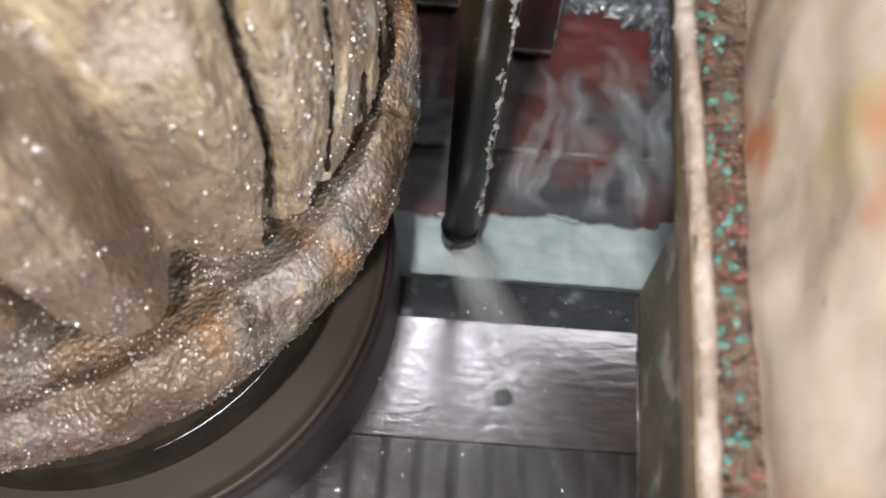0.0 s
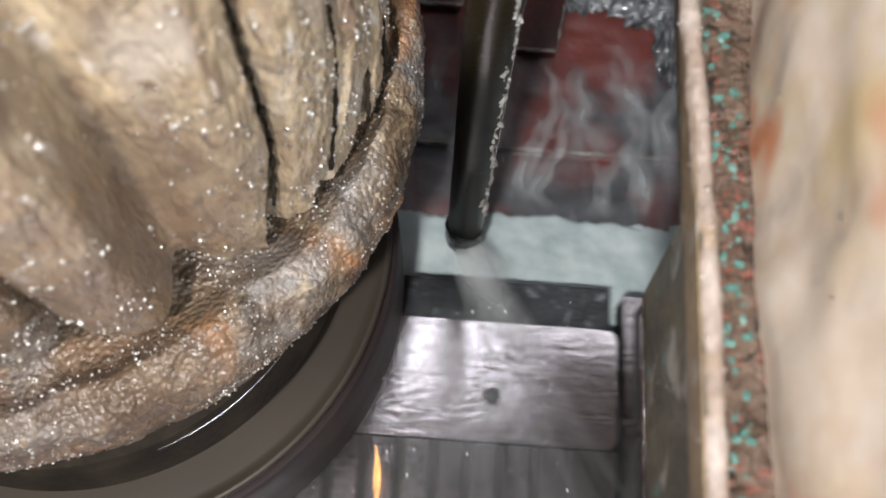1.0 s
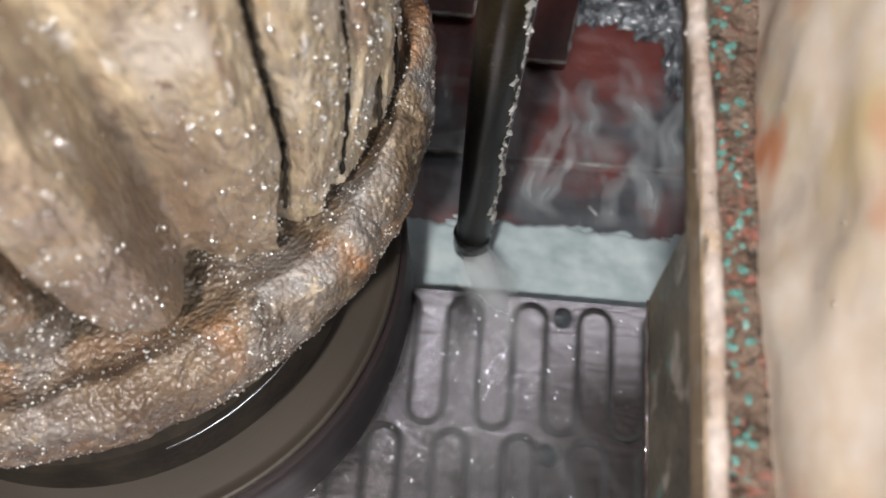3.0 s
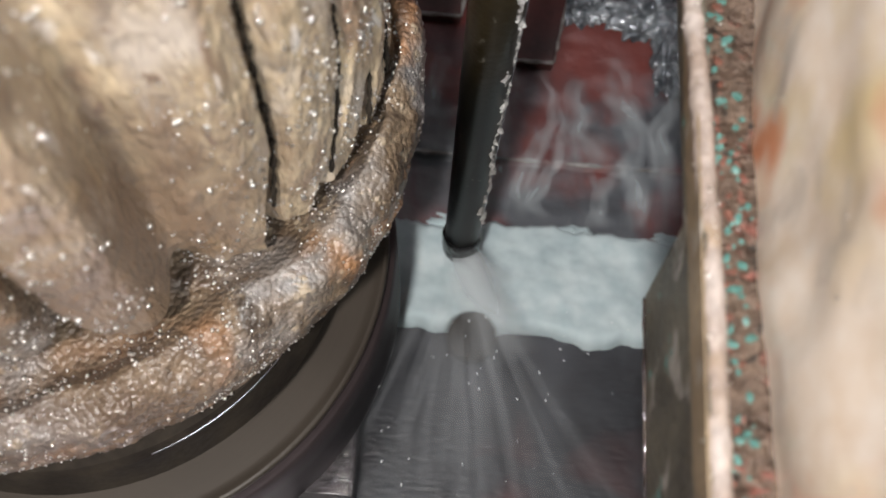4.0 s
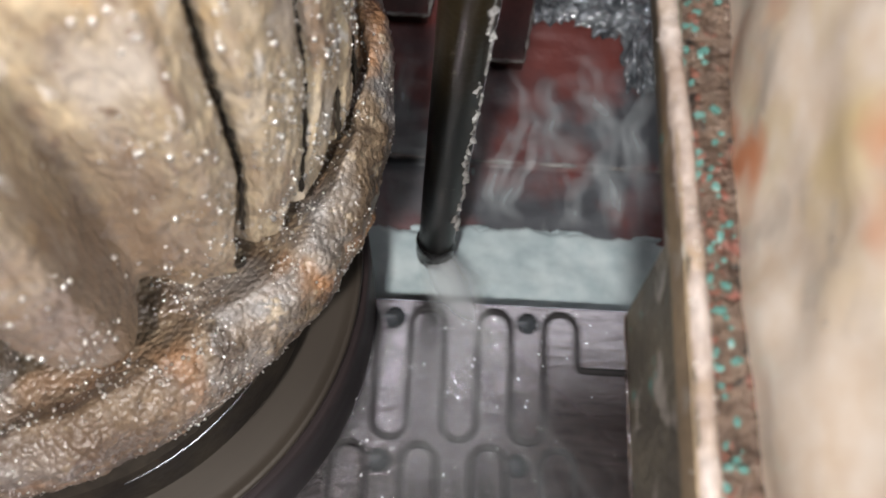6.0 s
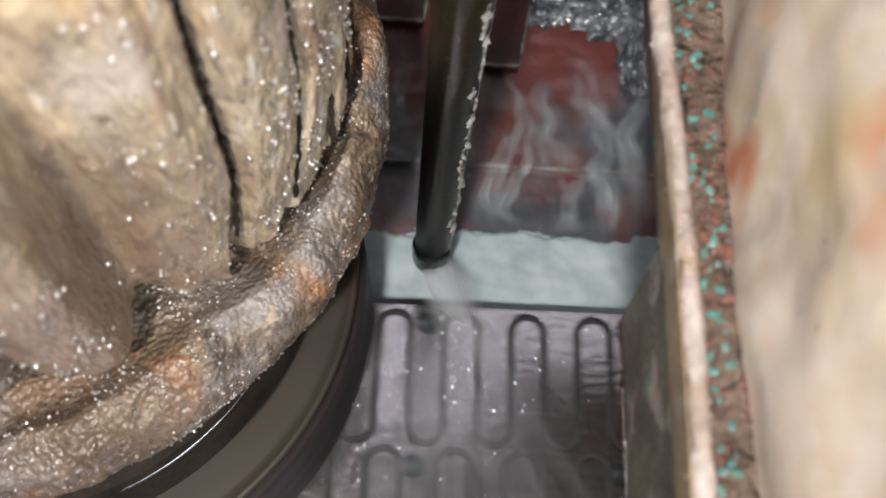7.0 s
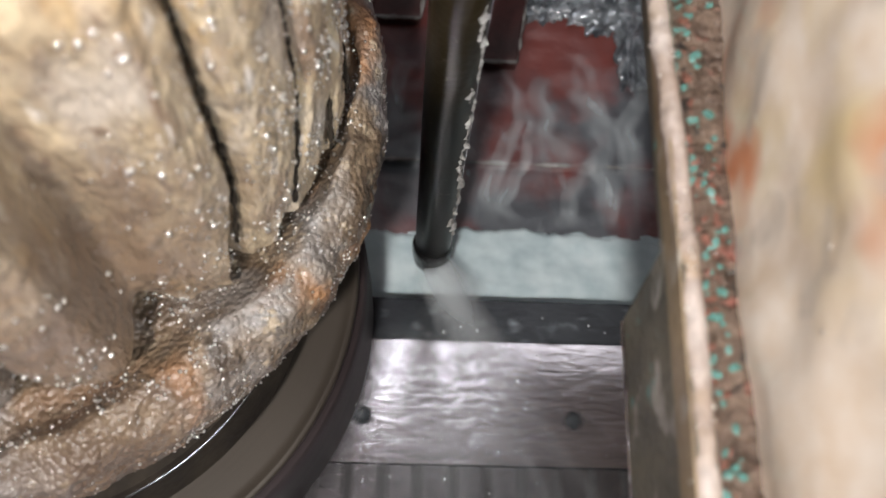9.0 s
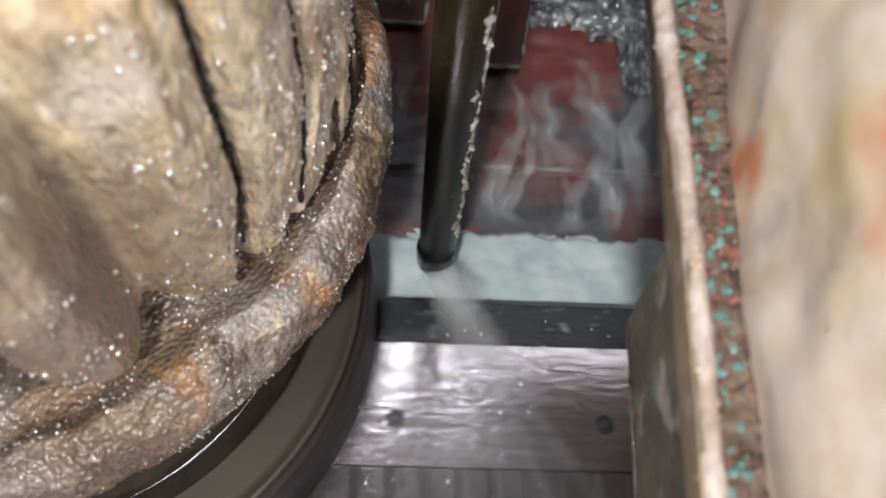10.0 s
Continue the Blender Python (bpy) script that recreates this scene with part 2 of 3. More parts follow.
def nt_scale(nt, x, k):
    n = nt.nodes.new("ShaderNodeMath")
    n.operation = "MULTIPLY"
    n.inputs[1].default_value = k
    nt.links.new(x, n.inputs[0])
    return n.outputs[0]


SPRAY = veil("coolant_plume", (0.62, 0.665, 0.69), 0.75, 1.2, 1.6, 0.6, 0.25)
TRICKLE = veil("coolant_trickle_film", (0.62, 0.69, 0.73), 0.75, 2.2, 2.2, 0.5, 0.47)
STREAK = veil("coolant_fan_film", (0.62, 0.66, 0.70), 0.32, 15, 1.3, 0.8, 0.50)


def ribbon(points, widths, arch=0.25, n=12):
    """A strip along points, arched across like a running rivulet, with u across and v along it."""
    bm = bmesh.new()
    uv = bm.loops.layers.uv.new("strip")
    rows = []
    for i, p in enumerate(points):
        p = Vector(p)
        d = (Vector(points[min(i + 1, len(points) - 1)]) - Vector(points[max(i - 1, 0)])).normalized()
        side = d.cross(Vector((0, 0, 1))).normalized()
        up = side.cross(d)
        rows.append([bm.verts.new(p + widths[i] * ((2 * k / n - 1) * side + arch * math.sin(math.pi * k / n) * up)) for k in range(n + 1)])
    for i in range(len(rows) - 1):
        for k in range(n):
            f = bm.faces.new((rows[i][k], rows[i][k + 1], rows[i + 1][k + 1], rows[i + 1][k]))
            for loop, (a, c) in zip(f.loops, ((k, i), (k + 1, i), (k + 1, i + 1), (k, i + 1))):
                loop[uv].uv = (a / n, c / (len(rows) - 1))
    return bm


def glow(name, colour, strength):
    m = bpy.data.materials.new(name)
    m.use_nodes = True
    b = m.node_tree.nodes["Principled BSDF"]
    b.inputs["Base Color"].default_value = (*colour, 1)
    b.inputs["Emission Color"].default_value = (*colour, 1)
    b.inputs["Emission Strength"].default_value = strength
    return m


SPARK = glow("hot_spark", (1.0, 0.45, 0.12), 6.0)
DROP = material("coolant_drop", (0.85, 0.87, 0.88), 0.2, 0, (0.8, 0.82, 0.84))


def lumps(bm, amount, scale, octaves=4, seed=0.0, axis=None):
    """Push points along their normals by noise."""
    bm.normal_update()
    for v in bm.verts:
        p = v.co * scale + Vector((seed, seed * 0.7, seed * 1.3))
        d = amount * noise.fractal(p, 0.9, 2.1, octaves)
        v.co += (axis or v.normal) * d
    return bm


def sheet_grid(xs, ys, height):
    bm = bmesh.new()
    rows = [[bm.verts.new((x, y, height(x, y))) for x in xs] for y in ys]
    for j in range(len(ys) - 1):
        for i in range(len(xs) - 1):
            bm.faces.new((rows[j][i], rows[j][i + 1], rows[j + 1][i + 1], rows[j + 1][i]))
    return bm


def span(a, b, n):
    return [a + (b - a) * i / n for i in range(n + 1)]


def slab(loops, z1, z0):
    """A flat piece with an outline and holes, from z0 up to z1."""
    bm = bmesh.new()
    edges = []
    sides = []
    for loop in loops:
        vs = [bm.verts.new((x, y, z1)) for x, y in loop]
        edges += [bm.edges.new((vs[i], vs[(i + 1) % len(vs)])) for i in range(len(vs))]
        sides.append(vs)
    bmesh.ops.triangle_fill(bm, use_beauty=True, use_dissolve=False, edges=edges)
    for vs in sides:
        low = [bm.verts.new((v.co.x, v.co.y, z0)) for v in vs]
        n = len(vs)
        for i in range(n):
            bm.faces.new((vs[i], vs[(i + 1) % n], low[(i + 1) % n], low[i]))
    return bm


def circle(x, y, r, n=18):
    return [(x + r * math.cos(2 * math.pi * i / n), y + r * math.sin(2 * math.pi * i / n)) for i in range(n)]


def merge(*bms):
    out = bmesh.new()
    for b in bms:
        me = bpy.data.meshes.new("tmp")
        b.to_mesh(me)
        b.free()
        out.from_mesh(me)
        bpy.data.meshes.remove(me)
    return out


def strand(points, radii, flat=1.0, sides=8):
    """A rounded streak along points, with a radius at each; flat squashes it in z."""
    bm = bmesh.new()
    rings = []
    for i, p in enumerate(points):
        p = Vector(p)
        d = (Vector(points[min(i + 1, len(points) - 1)]) - Vector(points[max(i - 1, 0)])).normalized()
        side = d.cross(Vector((0, 0, 1)))
        side = side.normalized() if side.length > 1e-4 else Vector((1, 0, 0))
        up = side.cross(d).normalized()
        rings.append([bm.verts.new(p + radii[i] * (math.cos(a) * side + flat * math.sin(a) * up)) for a in [2 * math.pi * k / sides for k in range(sides)]])
    for a, b in zip(rings, rings[1:]):
        for k in range(sides):
            bm.faces.new((a[k], a[(k + 1) % sides], b[(k + 1) % sides], b[k]))
    bm.faces.new(rings[0][::-1])
    bm.faces.new(rings[-1])
    return bm


# ---- room ----
ROOM = material("workshop_paint", (0.42, 0.42, 0.40), 0.7, scale=3, grain=60)
CONCRETE = material("concrete", (0.3, 0.29, 0.28), 0.8, scale=4, grain=80)
tagged(part("floor", box(-3, 3, -3, 3, -1.1, -1.0), CONCRETE), "grey concrete workshop floor under the machine", kind="structure")
tagged(part("ceiling", box(-3, 3, -3, 3, 2.4, 2.5), ROOM), "grey painted workshop ceiling", kind="structure")
for nm, b in (("wall_north", (-3, 3, 3, 3.1, -1, 2.4)), ("wall_south", (-3, 3, -3.1, -3, -1, 2.4)), ("wall_east", (3, 3.1, -3, 3, -1, 2.4)), ("wall_west", (-3.1, -3, -3, 3, -1, 2.4))):
    tagged(part(nm, box(*b), ROOM), "plain grey painted workshop wall", kind="structure")

# ---- machine bed ----
bed = tagged(new("machine_bed"), "red painted machine bed streaked with milky coolant", "machine bed", kind="structure")
part("base", box(-1.8, 1.8, -0.7, 1.0, -1.0, -0.13, 0.01), RED, bed)


def casting(x, y):
    """The rough trough behind the table: a low band, a step, and a flat that rises slowly."""
    z = -0.036 if y < 0.303 else -0.0305 + 0.02 * (y - 0.303)
    return z + 0.0022 * noise.fractal(Vector((x * 30, y * 45, 3)), 0.9, 2.0, 4)


part("trough_floor", sheet_grid(span(-0.7, 0.7, 280), [0.24 + 0.003 * i for i in range(21)] + [0.3025, 0.3035] + span(0.306, 0.75, 150), casting), BED, bed, "dark red paint under grey sludge", smooth=True)
part("trough_lip", lumps(strand([(x, 0.3035, -0.0305) for x in span(-0.6, 0.6, 200)], [0.0007] * 201), 0.0022, 60, 4), PALE, bed, "pale wet worn edge of the step")
part("rear_rib", box(-1.8, 1.8, 0.75, 0.85, -0.13, 0.1, 0.005), RED, bed)
column = tagged(part("machine_column", box(-0.45, 0.45, 0.86, 1.2, -1.0, 1.6, 0.03), RED), "dark red painted machine column behind the bed", "column", kind="structure")


def bracket(x0, x1, y0, y1, skew):
    """Red bar with a worn bright end."""
    thing = tagged(new("red_bracket"), "dark red bracket with a pale worn end over the bed", "bracket", "red brackets")
    thing.location = (x0, y0, -0.03)
    w, d = x1 - x0, y1 - y0
    bm = box(0, w, 0, d, -0.002, 0.012, 0.0015)
    for v in bm.verts:
        v.co.x += skew * v.co.y
    part("bar", lumps(bm, 0.0006, 120), RED, thing)
    part("worn_end", lumps(strand([(w * k / 20, -0.0008, 0.0118) for k in range(21)], [0.0012] * 21), 0.001, 160, 3), PALE, thing, "pale chipped front edge")
    part("flaked_side", lumps(strand([(w + 0.0005 + skew * d * k / 30, d * k / 30, 0.0118) for k in range(31)], [0.0008] * 31), 0.0016, 150, 3), PALE, thing, "pale flaking side edge")
    return thing


bracket(0.045, 0.0735, 0.377, 0.50, 0.14)
bracket(-0.03, 0.005, 0.410, 0.52, 0.1)


def sludge(x, y, sx, sy, sz, seed):
    bm = bmesh.new()
    bmesh.ops.create_icosphere(bm, subdivisions=5, radius=1)
    for v in bm.verts:
        p = v.co.copy()
        crease = abs(noise.noise(p * 2.3 + Vector((seed, 0, 0)))) + 0.5 * abs(noise.noise(p * 5.1 + Vector((0, seed, 0)))) + 0.25 * abs(noise.noise(p * 11 + Vector((0, 0, seed))))
        q = p * (0.75 + 0.75 * crease)
        v.co = (q.x * sx, q.y * sy, q.z * sz)
    ob = part("sludge", bm, FOIL, None, "", pose(x, y, -0.028), smooth=True)
    return tagged(ob, "grey shiny wrinkled sludge clinging to the red bed", "sludge", "sludge heaps")


sludge(0.098, 0.432, 0.017, 0.016, 0.012, 1.0)
sludge(0.140, 0.432, 0.03, 0.024, 0.014, 4.0)
sludge(0.160, 0.395, 0.014, 0.032, 0.012, 7.0)
sludge(-0.012, 0.43, 0.012, 0.012, 0.01, 11.0)

# milky runs down the bed
for i, (x, y0, y1, w) in enumerate([(0.066, 0.375, 0.258, 0.012), (0.080, 0.345, 0.258, 0.009), (0.137, 0.36, 0.256, 0.016), (0.115, 0.31, 0.258, 0.012), (0.046, 0.35, 0.28, 0.014), (0.150, 0.41, 0.29, 0.014), (0.09, 0.37, 0.30, 0.02), (-0.006, 0.38, 0.32, 0.014), (0.12, 0.39, 0.33, 0.02)]):
    ys = span(y1, y0, 30)
    pts = [(x + 0.018 * noise.fractal(Vector((i * 3.1, y * 16, 0)), 0.9, 2, 3), y, casting(x, y) + 0.003) for y in ys]
    rad = [w * (1.0 - 0.5 * k / 30) * (0.8 + 0.5 * noise.noise(Vector((i, k * 0.25, 5)))) for k in range(31)]
    tagged(part("coolant_run", ribbon(pts, rad, 0.1), TRICKLE, smooth=True), "milky coolant running down the red bed", "coolant", "coolant runs", "stuff")


# ---- foam behind the table ----
def foam_height(x, y):
    n = noise.fractal(Vector((x * 36, y * 40, 0)), 0.9, 2.1, 3)
    rear = 0.2585 + 0.0055 * noise.fractal(Vector((x * 34, 9, 0)), 0.8, 2.0, 4) - 0.007 * max(0, math.sin(x * 41 + 1.1)) ** 4
    front = 0.177 + 0.008 * noise.fractal(Vector((x * 22, 2, 0)), 0.9, 2.0, 3)
    edge = min(1.0, max(0.0, (rear - y) / 0.007), max(0.0, (y - front) / 0.009))
    edge = math.sqrt(max(0.0, 1 - (1 - edge) ** 2))
    return -0.050 + edge * (0.0175 + 0.0018 * n)


tagged(part("coolant_foam", sheet_grid(span(-0.45, 0.45, 450), span(0.166, 0.266, 66), foam_height), FOAM, smooth=True), "pale milky coolant foam lying along the table edge", "foam", kind="stuff")
part("gutter", box(-1.4, 1.4, 0.19, 0.26, -0.13, -0.052), MILK, bed, "gutter full of milky coolant")

CLUMPS = []
for i in range(7):
    bm = bmesh.new()
    bmesh.ops.create_icosphere(bm, subdivisions=4, radius=1)
    for v in bm.verts:
        q = v.co * (1 + 0.35 * noise.fractal(v.co * 1.6 + Vector((i * 3, 0, 0)), 0.9, 2, 3))
        v.co = Vector((q.x * 0.016, q.y * 0.006, q.z * 0.0045))
    ob = tagged(part("foam_clump", bm, FOAM, smooth=True), "clump of pale coolant foam drifting along the bank", "foam", "foam clumps")
    CLUMPS.append((ob, 0.015 + 0.024 * i, 0.2525 - 0.002 * (i % 3)))

# ---- sliding table ----
table = tagged(new("grinder_table"), "dark wet magnetic chuck on the sliding grinder table", "machine table")
part("chuck", box(-2.0, 0.95, -0.25, 0.187, -0.085, -0.042, 0.0015), CHUCK, table, "black wet chuck face")
part("table_casting", box(-2.2, 0.95, -0.25, 0.183, -0.125, -0.075, 0.002), RED, table, "dark red painted casting")


def bolt(x, y, z):
    thing = part("socket_screw", merge(lathe([(0.0, 0.006), (0.0045, 0.006), (0.0052, 0.010), (0.0085, 0.010), (0.0098, 0.0085), (0.0098, 0.0)], 28)), DARK, table, "black socket screw", pose(x, y, z), smooth=True)
    part("rim", lathe([(0.0050, 0.0099), (0.0056, 0.0108), (0.0064, 0.0101)], 28), GROOVE, thing, "bright worn socket rim", smooth=True)


bolt(0.683, 0.186, -0.037)
part("round_boss", lathe([(0.0, -0.0335), (0.0155, -0.0335), (0.0165, -0.0345), (0.0168, -0.043)], 40), CORE, table, "black round boss", pose(0.552, 0.174, 0.004))

PITCH, R0 = 0.0403, 0.010075


def serpent(u0, u1, y_top, y_bot, y_exit, k0, k1, first, y_in):
    """Centre line of a groove that winds to and fro across the plate."""
    pts = [(u0, y_in)]
    x = first + PITCH * k0 - R0
    for a in span(-90, 0, 4):
        pts.append((x - 0.004 + 0.004 * math.cos(radians(a)), y_in + 0.004 + 0.004 * math.sin(radians(a))))
    for k in range(k0, k1 + 1):
        c = first + PITCH * k
        pts += [(c - R0 * math.cos(radians(a)), y_top - R0 + R0 * math.sin(radians(a))) for a in span(0, 180, 10)]
        if k < k1:
            c += PITCH / 2
            pts += [(c - R0 * math.cos(radians(a)), y_bot + R0 - R0 * math.sin(radians(a))) for a in span(0, 180, 10)]
    x = first + PITCH * k1 + R0
    for a in span(180, 270, 4):
        pts.append((x + 0.004 + 0.004 * math.cos(radians(a)), y_exit + 0.004 + 0.004 * math.sin(radians(a))))
    return pts + [(u1, y_exit)]


def offset(pts, d):
    out = []
    for i, p in enumerate(pts):
        a, b = Vector(pts[max(i - 1, 0)]), Vector(pts[min(i + 1, len(pts) - 1)])
        t = (b - a).normalized()
        out.append((p[0] - t.y * d, p[1] + t.x * d))
    return out


def grooved_plate(u0, u1):
    thing = tagged(new("grooved_plate"), "wet ground steel plate with winding cut grooves lying on the chuck", "steel plate")
    w = 0.0022
    one = serpent(u0, u1, 0.1865, 0.1075, 0.152, -3, 11, -0.0039, 0.1125)
    two = serpent(u0, u1, 0.1040, 0.0250, 0.062, -3, 11, -0.0065, 0.030)
    holes1 = [circle(0.01625 + PITCH * k, 0.1797, 0.0070) for k in (-1, 2, 5, 8, 10)]
    holes2 = [circle(0.0108 + PITCH * k, 0.0940, 0.0070) for k in (-1, 2, 5, 8, 10)]
    rear = [(u1, 0.191), (u0, 0.191)]
    front = [(u0, -0.06), (u1, -0.06)]
    a = slab([offset(one, w) + rear, *holes1], 0.0, -0.0055)
    b = slab([offset(one, -w)[::-1] + offset(two, w), *holes2], 0.0, -0.0055)
    c = slab([offset(two, -w)[::-1] + front], 0.0, -0.0055)
    part("ground_face", merge(a, b, c), GREY_STEEL, thing, "bright ground steel face under a film of coolant")
    part("body", box(u0, u1, -0.06, 0.191, -0.0415, -0.0050), GROOVE, thing, "groove bottoms coloured near black for the shade in them")
    for h in holes1 + holes2:
        x, y = h[0][0] - 0.007, h[0][1]
        part("bolt_hole", lathe([(0.0071, -0.0012), (0.0067, -0.0045), (0.0, -0.0048)], 18), DARK, thing, "black open hole", pose(x, y, 0))
    return thing


def rounded(x0, x1, y0, y1, r):
    out = []
    for cx, cy, a0 in ((x1 - r, y1 - r, 0), (x0 + r, y1 - r, 90), (x0 + r, y0 + r, 180), (x1 - r, y0 + r, 270)):
        out += [(cx + r * math.cos(radians(a)), cy + r * math.sin(radians(a))) for a in span(a0, a0 + 90, 6)]
    return out


def ground_plate(u0, u1):
    thing = tagged(new("ground_plate"), "smooth bright ground steel bar with rounded corners and bolt holes", "steel plate")
    spots = [(-0.222 - 0.1235 * k, 0.1225) for k in range(9)]
    part("ground_face", slab([rounded(u0, u1, 0.0955, 0.1685, 0.0075), *[circle(x, y, 0.0055) for x, y in spots]], 0.0, -0.0415), STEEL, thing, "bright ground face rippled with coolant")
    for x, y in spots:
        part("bolt_hole", lathe([(0.0056, -0.0008), (0.0050, -0.003), (0.002, -0.0035), (0.0, -0.0035)], 18), DARK, thing, "dark hole filled with coolant", pose(x, y, 0))
    return thing


def slotted_plate(u0, u1):
    thing = tagged(new("slotted_plate"), "dull wet steel plate cut with narrow slots on the chuck", "steel plate")
    part("body", box(u0, u1, -0.06, 0.0950, -0.0415, -0.0085), GROOVE, thing, "slot bottoms coloured near black as shade")
    x, bars = u0, []
    while x < u1 - 0.03:
        bars.append((x, x + 0.0150))
        x += 0.02015
    bars.append((x, u1))
    first = None
    for a, b in bars:
        if b - a < 0.0151 and first:
            ob = new("slat", first)
            ob.parent, ob.location = thing, (a, 0, 0)
        else:
            ob = part("slat", box(0, b - a, -0.06, 0.0950, -0.0085, -0.0040, 0.0003), STEEL_DULL, thing, m=pose(a, 0, 0))
            first = first or ob.data
    return thing


serp = grooved_plate(-0.143, 0.487)
bright = ground_plate(-1.3, -0.147)
slots = slotted_plate(-1.3, -0.147)
rail = tagged(part("backing_bar", lumps(box(-1.3, -0.15, 0.1692, 0.1985, -0.0415, -0.010, 0.0008), 0.0002, 60), DARK), "black wet steel backing bar behind the ground bar", "steel bar")
RIDERS = [table, serp, bright, rail, slots]

# ---- wheel and its crusted housing ----
HC = (-0.178, 0.206)
WHEEL = (-0.1820, 0.1765)
wheel = tagged(new("grinding_wheel"), "dark brown cup grinding wheel with a stepped flange", "grinding wheel")
wheel.location = (*WHEEL, 0)
part("flange", lathe([(0.03, 0.0835), (0.08, 0.0835), (0.1500, 0.0840), (0.1535, 0.0838), (0.1550, 0.0850), (0.1568, 0.0850), (0.1578, 0.0838), (0.1580, 0.0810), (0.1572, 0.0795)], 160), FLANGE, wheel, "brown grey flange with a polished lip", smooth=True)
part("abrasive_ring", lathe([(0.1572, 0.0795), (0.1572, 0.0765), (0.1600, 0.0755), (0.1612, 0.0735), (0.1618, 0.0690), (0.1640, 0.0015), (0.13, 0.0012)], 160), ABRASIVE, wheel, "dark worn abrasive ring", smooth=True)
part("hub", lathe([(0.07, 0.084), (0.07, 0.12), (0.05, 0.125), (0.05, 0.22)], 64), FLANGE, wheel, smooth=True)

housing = tagged(new("wheel_housing"), "wheel housing caked in thick brown glistening grime", "wheel guard")
housing.location = (0.95 * HC[0], 0.95 * HC[1], 0.028)
housing.scale = (0.95, 0.95, 0.95)


def smooth(a, b, x):
    x = min(1, max(0, (x - a) / (b - a)))
    return x * x * (3 - 2 * x)


def curve_of(*knots):
    """A smooth function of one number through a few knots."""
    xs, ys = [k[0] for k in knots], [k[1] for k in knots]

    def f(x):
        if x <= xs[0]:
            return ys[0]
        for i in range(len(xs) - 1):
            if x <= xs[i + 1]:
                return ys[i] + (ys[i + 1] - ys[i]) * smooth(xs[i], xs[i + 1], x)
        return ys[-1]
    return f


# the crust swells towards the pipe: radius by bearing of its outer bulge, lower edge, crest and inner ledge
BULGE = curve_of((-95, 0.161), (-75, 0.154), (-60, 0.149), (-38, 0.149), (-22, 0.156), (-4, 0.163), (12, 0.170), (26, 0.180), (45, 0.186))
LOWER = curve_of((-95, 0.159), (-76, 0.151), (-62, 0.1465), (-38, 0.1455), (-20, 0.151), (4, 0.156), (30, 0.166))
CREST = curve_of((-92, 0.148), (-75, 0.135), (-60, 0.131), (-40, 0.129), (-24, 0.139), (-6, 0.1465), (6, 0.152), (20, 0.164), (45, 0.172))
LEDGE = curve_of((-88, 0.134), (-72, 0.124), (-52, 0.113), (-38, 0.1145), (-28, 0.1190), (-18, 0.124), (-8, 0.136), (4, 0.146), (18, 0.159), (45, 0.166))


def fine(profile, step):
    out = []
    for (r0, z0), (r1, z1) in zip(profile, profile[1:]):
        n = max(1, round(math.hypot(r1 - r0, z1 - z0) / step))
        out += [(r0 + (r1 - r0) * k / n, z0 + (z1 - z0) * k / n) for k in range(n)]
    return out + [profile[-1]]


def crust_rim():
    """The rounded roll of crust round the foot of the skirt, with a trough on its inner side."""
    bm = bmesh.new()
    rows = []
    for k in range(341):
        deg = -130 + 200 * k / 340
        a = radians(deg)
        o, lo, c, le = BULGE(deg), LOWER(deg), CREST(deg), LEDGE(deg)
        tall = 0.007 * smooth(-30, 4, deg)
        knots = [(0.119, 0.118), (lo - 0.010, 0.1165), (lo - 0.002, 0.118), (lo, 0.123), (o, 0.143), (o - 0.001, 0.152 + tall), (o - 0.3 * (o - c), 0.164 + tall), (c, 0.1715 + tall), (c - 0.35 * (c - le), 0.1690 + tall), (le, 0.1610 + 0.5 * tall), (le - 0.012, 0.160), (le - 0.03, 0.160)]
        row = []
        for r, z in resample(knots, 60):
            p = Vector((r * math.cos(a), r * math.sin(a), z))
            d = 0.0031 * noise.fractal(p * 50, 0.9, 2.1, 3) + 0.0014 * noise.fractal(p * 230, 0.7, 2.2, 3)
            w = smooth(0.1165, 0.125, z)
            row.append(bm.verts.new(((r + 0.8 * w * d) * math.cos(a), (r + 0.8 * w * d) * math.sin(a), z + 0.7 * d * w)))
        rows.append(row)
    for p, q in zip(rows, rows[1:]):
        for i in range(len(p) - 1):
            bm.faces.new((p[i], q[i], q[i + 1], p[i + 1]))
    return bm


def resample(knots, n):
    """n + 1 points along a corner-rounded line."""
    for _ in range(2):
        cut = [knots[0]]
        for (x0, y0), (x1, y1) in zip(knots, knots[1:]):
            cut += [(0.75 * x0 + 0.25 * x1, 0.75 * y0 + 0.25 * y1), (0.25 * x0 + 0.75 * x1, 0.25 * y0 + 0.75 * y1)]
        knots = cut + [knots[-1]]
    far = [0.0]
    for p, q in zip(knots, knots[1:]):
        far.append(far[-1] + math.hypot(q[0] - p[0], q[1] - p[1]))
    out, j = [], 0
    for k in range(n + 1):
        d = far[-1] * k / n
        while j < len(far) - 2 and far[j + 1] < d:
            j += 1
        w = (d - far[j]) / max(1e-9, far[j + 1] - far[j])
        out.append((knots[j][0] + w * (knots[j + 1][0] - knots[j][0]), knots[j][1] + w * (knots[j + 1][1] - knots[j][1])))
    return out


